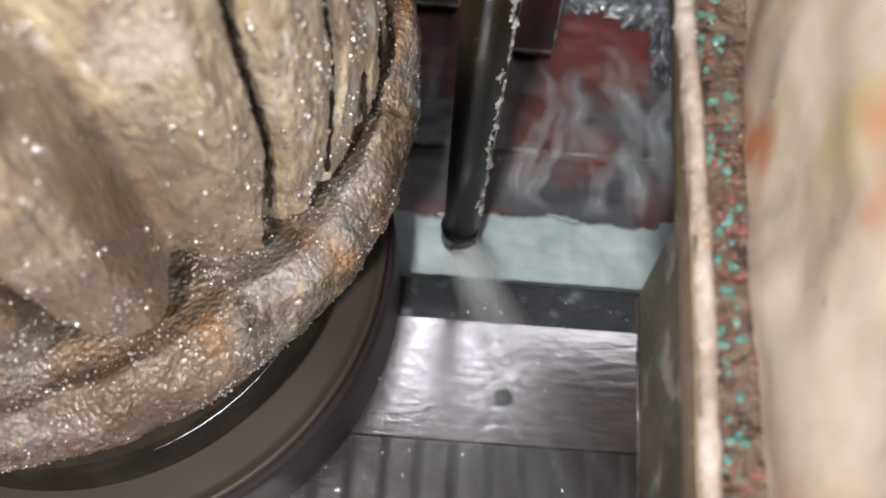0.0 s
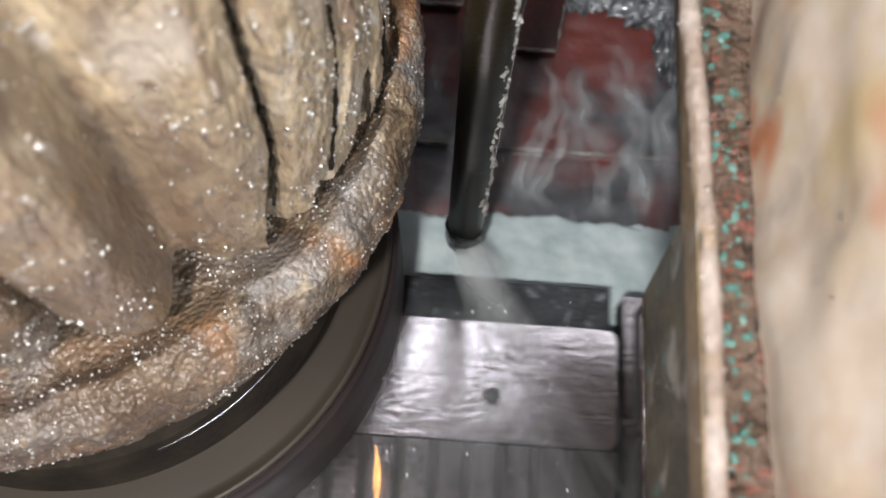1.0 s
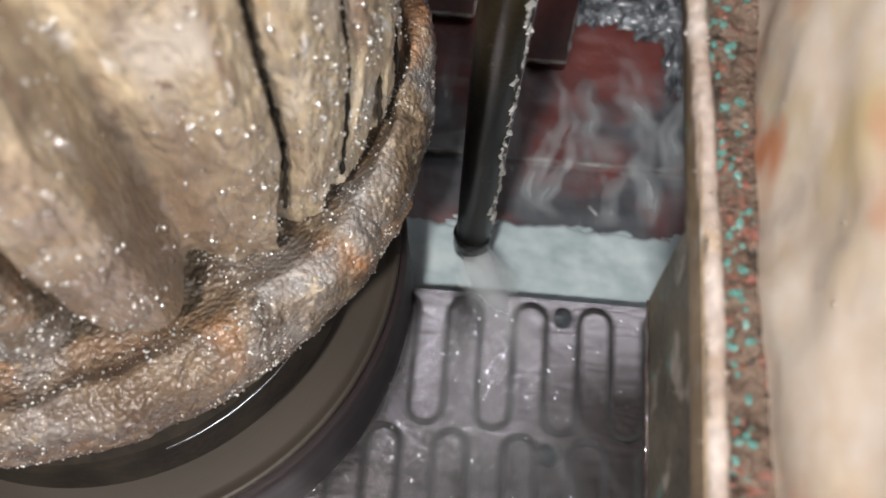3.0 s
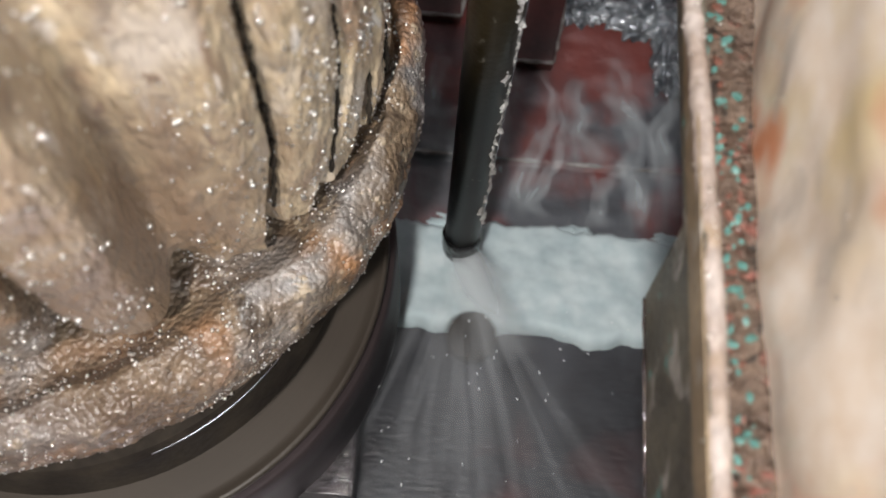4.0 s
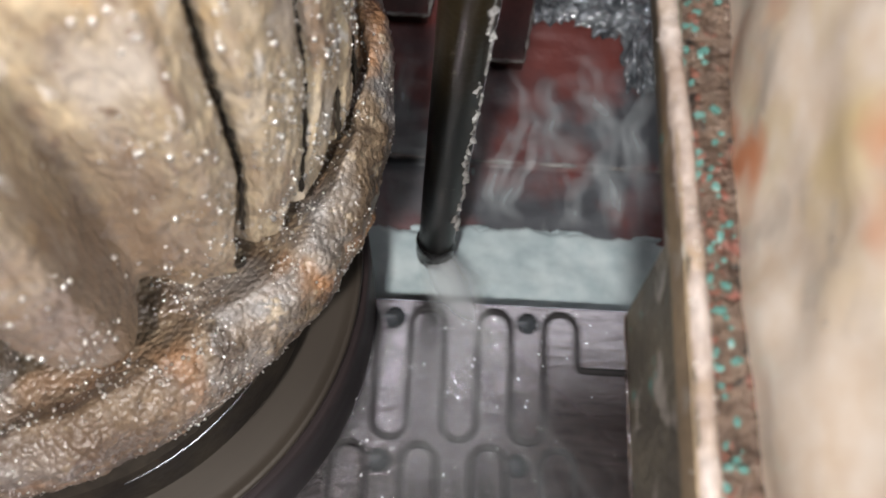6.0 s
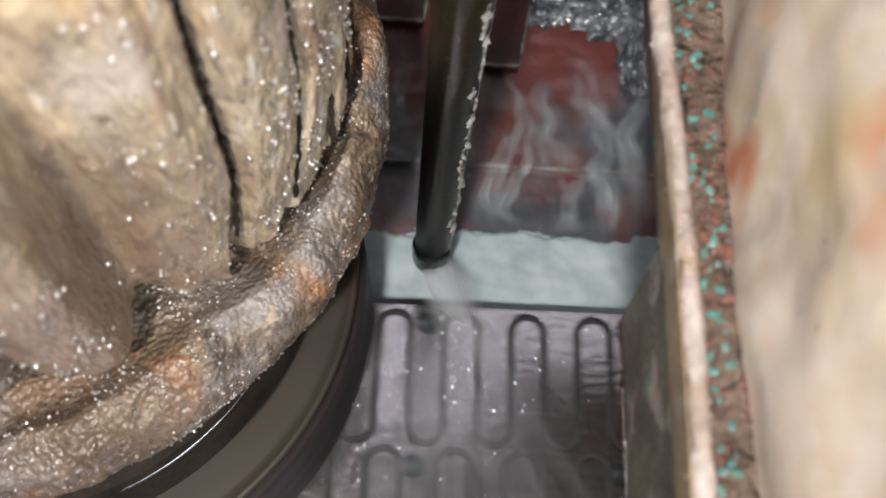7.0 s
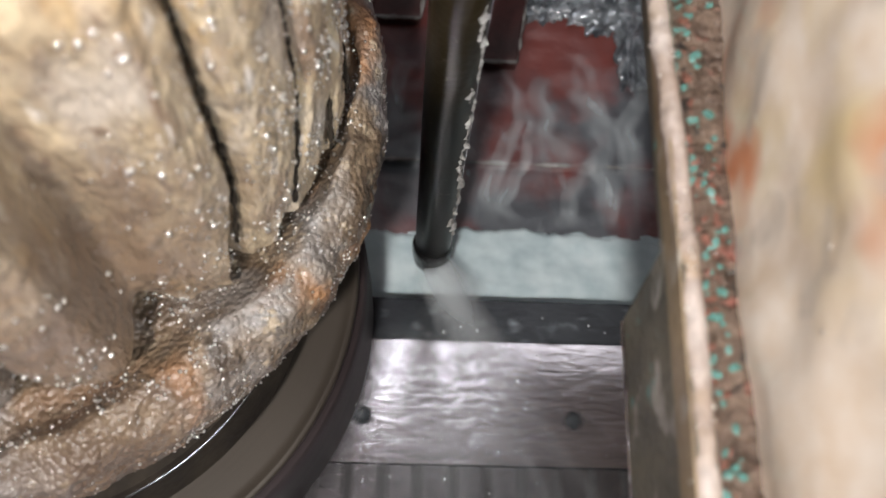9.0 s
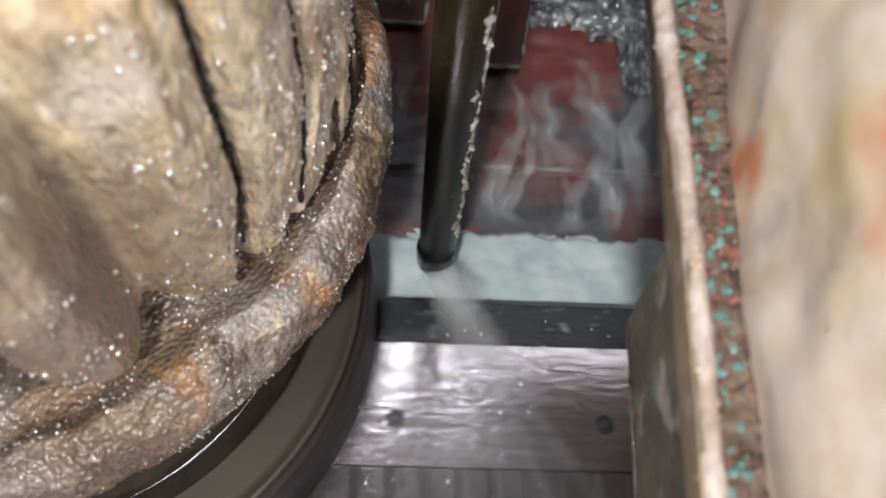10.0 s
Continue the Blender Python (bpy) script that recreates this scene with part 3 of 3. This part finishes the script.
part("rim", crust_rim(), CRUST, housing, "glistening grey brown crusted rim", smooth=True)
# The shell is coloured near black so the gaps read as deep shade.
part("inner_shell", lathe([(0.078, 0.165), (0.080, 0.20), (0.080, 0.41), (0.06, 0.425), (0.02, 0.43)], 90, -130, 70), CORE, housing, "near black shell that puts shade in the gaps between strips", smooth=True)
ring = part("inner_ring", lathe([(0.112, 0.119), (0.1275, 0.119), (0.1300, 0.113), (0.1345, 0.092), (0.130, 0.0900), (0.112, 0.0900)], 140), CORE, housing, "dark bare inner ring under the crust", pose(WHEEL[0] - HC[0], WHEEL[1] - HC[1], 0), smooth=False)
part("polished_edge", lathe([(0.1294, 0.1146), (0.1303, 0.1142), (0.1300, 0.1134)], 120, -62, -24), STEEL_DULL, ring, "thin polished edge", smooth=True)
part("rear_shell", lathe([(0.12, 0.12), (0.14, 0.14), (0.12, 0.20), (0.114, 0.40), (0.02, 0.43)], 48, 70, 230), CRUST, housing, smooth=True)


def flap(left, right, hem, radius, seed, ragged=0.004, coat=None, curl=0.022):
    """One thick crusted strip of the skirt between two edges (bearing by height), hanging to hem(share across)."""
    na, nz = max(16, int((right(0.25) - left(0.25)) * 2.6)), 130
    bm = bmesh.new()
    rows = []
    for j in range(nz + 1):
        w = j / nz
        row = []
        for i in range(na + 1):
            u = i / na
            low = hem(u) + ragged * noise.fractal(Vector((u * 4, seed, 0)), 0.9, 2, 3)
            z = low + (0.415 - low) * w ** 1.15
            a0, a1 = left(z), right(z)
            jag = 0.5 * noise.fractal(Vector((seed, z * 130, u)), 0.9, 2, 4)
            deg = a0 + (a1 - a0) * u + (jag if u in (0.0, 1.0) else 0)
            ang = radians(deg)
            r = radius(deg, z)
            p = Vector((math.cos(ang) * r, math.sin(ang) * r, z))
            r += 0.0020 * noise.fractal(Vector((p.x * 40, p.y * 40, p.z * 30 + seed)), 0.9, 2.1, 3)
            side = min(u, 1 - u) * (a1 - a0) * 0.0022
            r -= curl * (1 - min(1, side / 0.0045)) ** 2.4 + 0.022 * (1 - min(1, (z - low) / 0.006)) ** 2.4
            r -= 0.03 * smooth(0.36, 0.42, z)
            row.append(bm.verts.new((math.cos(ang) * r, math.sin(ang) * r, z)))
        rows.append(row)
    for j in range(nz):
        for i in range(na):
            bm.faces.new((rows[j][i], rows[j][i + 1], rows[j + 1][i + 1], rows[j + 1][i]))
    return part("flap", bm, coat or SKIRT, housing, "beige crusted skirt strip with wet highlights", smooth=True)


SKIRT = material("skirt_crust", (0.57, 0.46, 0.315), 0.36, 0, (0.33, 0.25, 0.165), 80, 420, 0.65, 0.002, stretch=(1.2, 1.2, 0.5), spots=[((0.31, 0.225, 0.165), 16, 0.50, 0.66), ((0.24, 0.165, 0.11), 70, 0.52, 0.68, (1, 1, 0.3)), ((0.50, 0.33, 0.15), 30, 0.60, 0.74), ((0.51, 0.44, 0.37), 34, 0.55, 0.74), ((0.66, 0.60, 0.54), 120, 0.6, 0.72), ((0.20, 0.14, 0.10), 150, 0.62, 0.72)], coat=1.0, beads=230, bead_depth=0.0009)
# Browner over the left part of the wide strip and its dent.
tone_patch(SKIRT, (0.062, -0.096, 0.225), 0.035, 0.095, (0.18, 0.12, 0.078), 0.9)

# the wide strip is dented between its two stiff edges
FLAT = curve_of((-70, 0.124), (-63, 0.128), (-57, 0.126), (-45, 0.1045), (-37, 0.115), (-29, 0.1245), (-21, 0.1250))


def dented(deg, z):
    return FLAT(deg) - 0.007 * smooth(0.20, 0.27, z) * smooth(-58, -46, deg) * smooth(-28, -40, deg)


WIDE_HEM = curve_of((0.0, 0.225), (0.06, 0.199), (0.14, 0.184), (0.30, 0.186), (0.50, 0.191), (0.60, 0.184), (0.74, 0.174), (0.96, 0.170), (1.0, 0.186))
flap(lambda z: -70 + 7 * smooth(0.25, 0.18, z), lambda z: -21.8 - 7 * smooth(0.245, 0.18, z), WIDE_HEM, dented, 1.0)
flap(lambda z: -20.8 - 4.5 * smooth(0.25, 0.17, z), lambda z: -4.6 - 13 * smooth(0.26, 0.165, z), lambda u: 0.169 + 0.004 * (1 - u), lambda d, z: 0.1275 + 0.00055 * (d + 21) + 0.004 * math.sin(math.pi * min(1, max(0, (d + 22) / 17))), 2.0, 0.002)
flap(lambda z: -4.0 - 12 * smooth(0.26, 0.165, z), lambda z: 4.5 - 9 * smooth(0.24, 0.17, z), lambda u: 0.176, lambda d, z: 0.1395 + 0.0007 * (d + 6), 3.0, 0.002)
flap(lambda z: 5.2 - 8 * smooth(0.24, 0.17, z), lambda z: 14 - 8 * smooth(0.24, 0.17, z), lambda u: 0.177, lambda d, z: 0.147 + 0.0006 * (d - 4), 4.0, 0.002)
flap(lambda z: 14.8 - 7 * smooth(0.24, 0.17, z), lambda z: 26.0, lambda u: 0.180, lambda d, z: 0.1535 + 0.0006 * (d - 14), 8.0, 0.002)
flap(lambda z: 26.8, lambda z: 42.0, lambda u: 0.18, lambda d, z: 0.160, 5.0, 0.002)
flap(lambda z: -92.0, lambda z: -71.5, lambda u: 0.186 + 0.012 * u, lambda d, z: 0.121 + 0.008 * math.sin(math.pi * (d + 92) / 20), 6.0, coat=CRUST)
flap(lambda z: -124.0, lambda z: -93.0, lambda u: 0.19, lambda d, z: 0.128, 7.0, coat=CRUST)


def joint(bearing, r, z0, seed):
    """Near-black strand laid along the gap between two strips as its shade."""
    pts, rad = [], []
    for k, z in enumerate(span(z0, 0.405, 90)):
        a = radians(bearing(z) + 0.25 * noise.fractal(Vector((seed, z * 130, 0)), 0.9, 2, 3))
        q = r - 0.03 * smooth(0.36, 0.42, z)
        pts.append((q * math.cos(a), q * math.sin(a), z))
        rad.append(0.0010 + 0.0012 * noise.fractal(Vector((seed + 7, z * 160, 0)), 0.9, 2, 3) * (1 if k else 0))
    part("joint", strand(pts, [max(0.0003, v) for v in rad], 1.0, 8), CORE, housing, "near black strand drawn as the shade of a gap", smooth=True)


joint(lambda z: -21.3 - 5.5 * smooth(0.25, 0.175, z), 0.1225, 0.20, 1.0)
joint(lambda z: -4.3 - 12.5 * smooth(0.26, 0.165, z), 0.1355, 0.195, 2.0)
joint(lambda z: 4.9 - 8.5 * smooth(0.24, 0.17, z), 0.1445, 0.19, 3.0)
joint(lambda z: 14.4 - 7.5 * smooth(0.24, 0.17, z), 0.1515, 0.19, 4.0)


def grit(source, count, small, large, low, high, lift=None):
    """Metal beads added over a crusted part for its wet glints, as one scattered piece."""
    me = source.data
    rng = random.Random(count)
    polys = [p for p in me.polygons if low < p.center.z < high]
    verts, faces = [], []
    ico = bmesh.new()
    bmesh.ops.create_icosphere(ico, subdivisions=1, radius=1)
    ico.verts.ensure_lookup_table()
    base = [v.co.copy() for v in ico.verts]
    tri = [[v.index for v in f.verts] for f in ico.faces]
    ico.free()
    for _ in range(count):
        p = rng.choice(polys)
        if noise.noise(p.center * 34) < rng.uniform(-0.35, 0.5):
            continue
        r = small + (large - small) * rng.random() ** 2
        c = p.center + Vector((rng.uniform(-1, 1), rng.uniform(-1, 1), rng.uniform(-1, 1))) * 0.001
        out = lift or Vector((p.center.x, p.center.y, 0.25 * math.hypot(p.center.x, p.center.y))).normalized()
        c -= out * r * rng.uniform(0.45, 0.8)
        n = len(verts)
        verts += [tuple(c + q * r) for q in base]
        faces += [[n + k for k in t] for t in tri]
    data = bpy.data.meshes.new("metal_grit")
    data.from_pydata(verts, [], faces)
    for p in data.polygons:
        p.use_smooth = True
    data.materials.append(FLECK)
    ob = new("metal_grit", data)
    ob.parent = source.parent
    return tagged(ob, "metal beads added as glints of the wet gritty crust", kind="stuff")


for ob in list(housing.children):
    if ob.name.startswith("rim"):
        grit(ob, 9000, 0.0003, 0.0011, 0.122, 0.21)
    elif ob.name.startswith("flap"):
        grit(ob, 1500 if len(ob.data.polygons) > 9000 else 1100, 0.0004, 0.0016, 0.16, 0.42)
part("spindle_neck", lathe([(0.02, 0.42), (0.075, 0.425), (0.075, 1.0), (0.02, 1.0)], 48), RED, housing, smooth=True)
head = tagged(new("spindle_head"), "dark red painted spindle head held by the column", "machine head")
part("arm", box(-0.30, -0.05, 0.1, 0.9, 0.98, 1.3, 0.03), RED, head)

# ---- coolant pipe ----
pipe = tagged(new("coolant_pipe"), "black coolant pipe with brown film and white scale", "pipe")
pipe.location = (0.0162, 0.2225, 0)
part("tube", lathe([(0.0090, 0.02), (0.0106, 0.02), (0.0118, 0.30), (0.0118, 0.52), (0.0090, 0.52)], 48), PIPE, pipe, "black tube with brown wet film", smooth=True)
part("nozzle", lumps(lathe([(0.0080, 0.03), (0.0084, 0.001), (0.0100, 0.0), (0.0114, 0.001), (0.0118, 0.004), (0.0113, 0.011), (0.0116, 0.016), (0.0122, 0.0205), (0.0117, 0.024), (0.0106, 0.0255)], 48), 0.0004, 200), RUBBER, pipe, "black rubber nozzle end", smooth=True)
# Bright strand in place of the highlight along the tube's right side.
part("seam", strand([((0.0105 + 0.0042 * min(z, 0.3)) * math.cos(-0.35), (0.0105 + 0.0042 * min(z, 0.3)) * math.sin(-0.35), z) for z in span(0.026, 0.5, 60)], [0.00035] * 61), STEEL, pipe, "thin bright strand standing in for the tube's highlight")
for i in range(24):
    z = 0.045 + 0.0115 * i + 0.004 * random.random()
    a = -0.85 + 0.5 * random.random()
    n = 9
    pts = []
    for k in range(n + 1):
        h, b = z + 0.012 * k / n, a + 0.14 * noise.noise(Vector((i, k * 0.5, 0)))
        pts.append(((0.0106 + 0.0042 * h) * math.cos(b), (0.0106 + 0.0042 * h) * math.sin(b), h))
    part("scale_flake", lumps(strand(pts, [0.0003 + 0.0030 * random.random() ** 2 * math.sin(math.pi * (k + 0.5) / (n + 1)) for k in range(n + 1)], 0.5, 6), 0.0005, 300, 3, i), PALE, pipe, "white lime scale")
part("elbow", lathe([(0.012, 0.5), (0.014, 0.5), (0.014, 0.545), (0.012, 0.545)], 32), PIPE, pipe, smooth=True)
part("supply_tube", strand([(0, 0, 0.53), (0, 0.2, 0.55), (0, 0.64, 0.55)], [0.012] * 3, 1, 16), PIPE, pipe, smooth=True)

# ---- splash guard ----
guard = tagged(new("splash_guard"), "olive splash guard with crusted peeling paint", "splash guard")


def yz_plate(outline, x0, x1, bevel=0.0):
    bm = bmesh.new()
    a = [bm.verts.new((x0, y, z)) for y, z in outline]
    b = [bm.verts.new((x1, y, z)) for y, z in outline]
    bm.faces.new(a)
    bm.faces.new(b[::-1])
    for i in range(len(a)):
        j = (i + 1) % len(a)
        bm.faces.new((a[i], b[i], b[j], a[j]))
    if bevel:
        bmesh.ops.bevel(bm, geom=list(bm.edges), offset=bevel, segments=2, affect="EDGES")
    return bm


part("side_plate", yz_plate([(-0.25, 0.241), (0.113, 0.2415), (0.1185, 0.292), (0.228, 0.288), (0.228, 0.31), (-0.25, 0.31)], 0.0755, 0.079, 0.0006), OLIVE, guard, "olive painted plate with a cut corner")
part("brown_lip", lumps(box(0.0749, 0.0757, -0.25, 0.226, 0.297, 0.3105, 0.0002), 0.0001, 60), BROWN, guard, "brown painted upper strip")
part("bright_edge", lumps(strand([(0.0752, y, 0.2412) for y in span(-0.2, 0.112, 90)], [0.0006] * 91), 0.0004, 200, 3), STEEL, guard, "bare worn lower edge")
ys = span(-0.25, 0.228, 260)
part("bead", lumps(strand([(0.0787 - 0.004 * smooth(0.09, 0.22, y), y, 0.308) for y in ys], [0.0032] * 261, 1.0, 16), 0.0008, 90, 4), BEAD, guard, "pale rounded crusted edge", smooth=True)


def ledge_height(x, y):
    p = Vector((x, y, 0))
    return 0.291  + 0.0025 * noise.fractal(p * 90, 0.9, 2.1, 4) - (0.003 + 0.009 * max(0, noise.noise(p * 140 + Vector((5, 0, 0))))) * smooth(0.088, 0.083, x)


part("ledge", sheet_grid(span(0.078, 0.108, 40), span(-0.25, 0.228, 500), ledge_height), TEAL, guard, "flaking brown and teal painted ledge", smooth=True)


def cover():
    """A rounded crusted cover that leans over the ledge, drawn out along the guard."""
    profile = fine([(0.0995, 0.285), (0.100, 0.305), (0.1015, 0.33), (0.1045, 0.355), (0.110, 0.378), (0.119, 0.396), (0.135, 0.412), (0.16, 0.422), (0.20, 0.427), (0.32, 0.43)], 0.004)
    bm = bmesh.new()
    rows = []
    for y in span(-0.25, 0.228, 200):
        row = []
        for x, z in profile:
            p = Vector((x, y, z))
            d = 0.004 * noise.fractal(p * 22, 0.9, 2.0, 2)
            row.append(bm.verts.new((x + 0.8 * d, y, z + 0.6 * d)))
        rows.append(row)
    for a, b in zip(rows, rows[1:]):
        for i in range(len(profile) - 1):
            bm.faces.new((a[i], a[i + 1], b[i + 1], b[i]))
    return bm


FLAKE = material("teal_paint_flake", (0.125, 0.315, 0.285), 0.4, 0, (0.08, 0.21, 0.19), 60, 300, 0.4, 0.001, coat=0.5)
RUST = material("rust_flake", (0.25, 0.11, 0.08), 0.5, 0, (0.17, 0.07, 0.05), 60, 300, 0.5, 0.001, coat=0.4)


def flake_mesh(seed):
    """A curled chip of paint with a ragged outline."""
    bm = bmesh.new()
    ring = []
    for k in range(9):
        a = 2 * math.pi * k / 9
        r = 1 + 0.45 * noise.noise(Vector((math.cos(a) * 1.5, math.sin(a) * 1.5, seed * 7.3)))
        ring.append((0.0017 * r * math.cos(a), 0.0024 * r * math.sin(a), 0.0009 * noise.noise(Vector((a, seed, 0)))))
    top = [bm.verts.new((x, y, z + 0.0006)) for x, y, z in ring]
    low = [bm.verts.new((x, y, z - 0.0012)) for x, y, z in ring]
    mid = bm.verts.new((0, 0, 0.0011))
    for k in range(9):
        j = (k + 1) % 9
        bm.faces.new((top[k], top[j], mid))
        bm.faces.new((low[k], low[j], top[j], top[k]))
    bm.faces.new(low[::-1])
    return bm


flakes = []
for i in range(260):
    y = random.uniform(-0.10, 0.225)
    x = 0.0890 + 0.0030 * random.gauss(0, 1) + 0.0015 * math.sin(y * 60)
    m = pose(x, y, ledge_height(x, y) + 0.0008, random.uniform(-18, 18), random.uniform(-18, 18), random.uniform(0, 360))
    if i < 10:
        chip = part("paint_flake", flake_mesh(i), RUST if i % 3 == 2 else FLAKE, guard, m=m)
        flakes.append(chip.data)
    else:
        chip = new("paint_flake", flakes[i % 10])
        chip.parent, chip.matrix_basis = guard, m
    chip.scale = [random.uniform(0.2, 0.75)] * 3
part("cover", cover(), GUARD, guard, "beige crusted cover with rusty patches", smooth=True)
grit([o for o in guard.children if o.name.startswith("cover")][0], 160, 0.0006, 0.0014, 0.28, 0.44, Vector((-0.6, 0, 0.8)))
grit([o for o in guard.children if o.name.startswith("ledge")][0], 300, 0.0004, 0.0010, 0.2, 0.4, Vector((0, 0, 1)))
grit([o for o in guard.children if o.name.startswith("bead")][0], 260, 0.0004, 0.0010, 0.308, 0.4, Vector((0, 0, 1)))
part("skirt_wall", box(0.31, 0.33, -0.25, 0.228, -0.13, 0.436), GUARD, guard)
part("end_wall", box(0.102, 0.32, 0.224, 0.230, 0.25, 0.40), GUARD, guard)

# ---- coolant jet and spray ----
TIP = Vector((0.0162, 0.2225, 0.001))
jet = tagged(new("coolant_jet"), "milky coolant jet spreading from the pipe mouth", "coolant jet", kind="stuff")
core = [TIP + Vector((0.012 * s + 0.026 * s * s, -0.045 * s - 0.030 * s * s, 0.014 * s - 0.009 * s * s)) for s in span(0, 1, 20)]
part("plume", ribbon(core, [0.012 + 0.009 * k / 20 for k in range(21)], 0.5), SPRAY, jet, smooth=True)
side_core = [TIP + Vector((0.022 * s + 0.010 * s * s, -0.022 * s - 0.006 * s * s, 0.009 * s - 0.004 * s * s)) for s in span(0, 1, 20)]
part("side_plume", ribbon(side_core, [0.005 + 0.004 * k / 20 for k in range(21)], 0.4), SPRAY, jet, smooth=True)


def fan(a0, a1, r0, r1, z0, z1, seed):
    """A thin sheet of spray that opens from the pipe mouth."""
    bm = bmesh.new()
    uv = bm.loops.layers.uv.new("strip")
    na, nr = 40, 24
    rows = []
    for i in range(nr + 1):
        v = i / nr
        row = []
        for k in range(na + 1):
            a = radians(a0 + (a1 - a0) * k / na)
            r = r0 + (r1 - r0) * v
            z = z0 + (z1 - z0) * v + 0.0015 * noise.fractal(Vector((k * 0.35, v * 3, seed)), 0.9, 2, 3) * v
            row.append(bm.verts.new((TIP.x + r * math.cos(a), TIP.y - 0.004 + r * math.sin(a), z)))
        rows.append(row)
    for i in range(nr):
        for k in range(na):
            f = bm.faces.new((rows[i][k], rows[i][k + 1], rows[i + 1][k + 1], rows[i + 1][k]))
            for loop, (p, q) in zip(f.loops, ((k, i), (k + 1, i), (k + 1, i + 1), (k, i + 1))):
                loop[uv].uv = (p / na, q / nr)
    return bm


part("fan_sheet", fan(-108, -44, 0.026, 0.22, 0.012, 0.0035, 1.0), STREAK, jet, smooth=True)
part("fan_sheet", fan(-125, -62, 0.045, 0.15, 0.012, 0.005, 5.0), STREAK, jet, smooth=True)


def spray_drops():
    """Fine drops streaking away in the spray, close over the table."""
    rng = random.Random(5)
    bits = []
    for _ in range(60):
        a, r = radians(rng.gauss(-72, 22)), rng.uniform(0.05, 0.21)
        d, size = Vector((math.cos(a), math.sin(a), 0)), rng.uniform(0.0002, 0.0005)
        c = TIP + r * d + Vector((0, 0, rng.uniform(0.002, 0.008)))
        bits.append(strand([c - d * size * 2.5, c - d * size, c + d * size, c + d * size * 2.5], [size * 0.3, size, size, size * 0.3], 0.7, 6))
    return merge(*bits)


part("spray_drops", spray_drops(), DROP, jet, "tiny bright drops of coolant", smooth=True)

DROPS = []
for i in range(12):
    bm = bmesh.new()
    bmesh.ops.create_icosphere(bm, subdivisions=2, radius=0.0011 + 0.0009 * random.random())
    ob = tagged(part("droplet", lumps(bm, 0.0003, 500, 2, i), DROP, smooth=True), "small white coolant droplet thrown through the air", "droplet", "flying droplets")
    DROPS.append((ob, 0.3 + 0.8 * i + 0.2 * random.random(), random.uniform(-70, 250), random.uniform(0.35, 0.7), random.uniform(0.9, 1.7)))
SPARKS = []
for i, t0 in enumerate((0.02, 0.22, 0.5, 0.9, 1.0, 1.1, 1.2, 1.4, 1.52, 7.6, 8.12, 8.22)):
    bm = strand([(0, -0.013, 0), (0.0006, -0.004, 0.0006), (0.0010, 0.004, 0.001), (0.0004, 0.013, 0)], [0.0001, 0.0004, 0.0004, 0.0001], 1, 6)
    ob = tagged(part("spark", bm, SPARK), "thin orange grinding spark", "spark", "grinding sparks")
    SPARKS.append((ob, t0, random.uniform(-8, 14), random.uniform(-0.006, 0.012)))

SLIDE = [(0, 0.518), (0.5, 0.39), (1, 0.2615), (1.5, 0.131), (2, 0), (2.5, -0.131), (3, -0.262), (3.5, -0.393), (3.9, -0.4978), (4.1, -0.549), (4.2, -0.573),
         (4.4, -0.605), (4.6, -0.6205), (4.7, -0.621), (4.8, -0.615), (5, -0.597), (5.1, -0.579), (5.2, -0.555)] + [(5.5 + 0.5 * i, -0.4766 + 0.132 * i) for i in range(10)]


def motions():
    for ob in RIDERS:
        walk(ob, [(t, pose(s, 0, 0)) for t, s in SLIDE])
    walk(wheel, [(i / 10, pose(*WHEEL, 0, 0, 0, 80 * i)) for i in range(101)])
    # foam clumps drift with the slop of the coolant
    for ob, x, y in CLUMPS:
        walk(ob, [(t, pose(x + 0.006 * math.sin(0.9 * t + 40 * x), y + 0.002 * math.sin(1.7 * t + 90 * x), -0.0385, 0, 0, 8 * math.sin(t + 50 * x))) for t in span(0, 10, 20)])
    # droplets leave the pipe mouth, fly in an arc and fall into the gutter
    for ob, t0, ang, speed, lift in DROPS:
        rows = [(0, pose(*(TIP + Vector((0, 0, 0.012))))), (t0, pose(*(TIP + Vector((0, 0, 0.012)))))]
        for k in range(1, 9):
            s = 0.05 * k
            rows.append((t0 + s, pose(TIP.x + speed * s * math.cos(radians(ang)), TIP.y + speed * s * math.sin(radians(ang)), max(-0.12, 0.02 + lift * s - 4.9 * s * s), 60 * k % 80)))
        rows.append((10, rows[-1][1]))
        walk(ob, rows)
    # sparks shoot out from under the wheel towards the front of the table
    for ob, t0, ang, dx in SPARKS:
        home = pose(-0.045, 0.135, 0.012, 0, 0, ang)
        rows = [(0, home), (t0, home)] + [(t0 + 0.1 * k, pose(-0.045 + dx + 0.018 * k, 0.135 - 0.065 * k, 0.012, 0, 0, ang)) for k in range(1, 9)]
        rows.append((10, rows[-1][1]))
        walk(ob, rows)


motions()
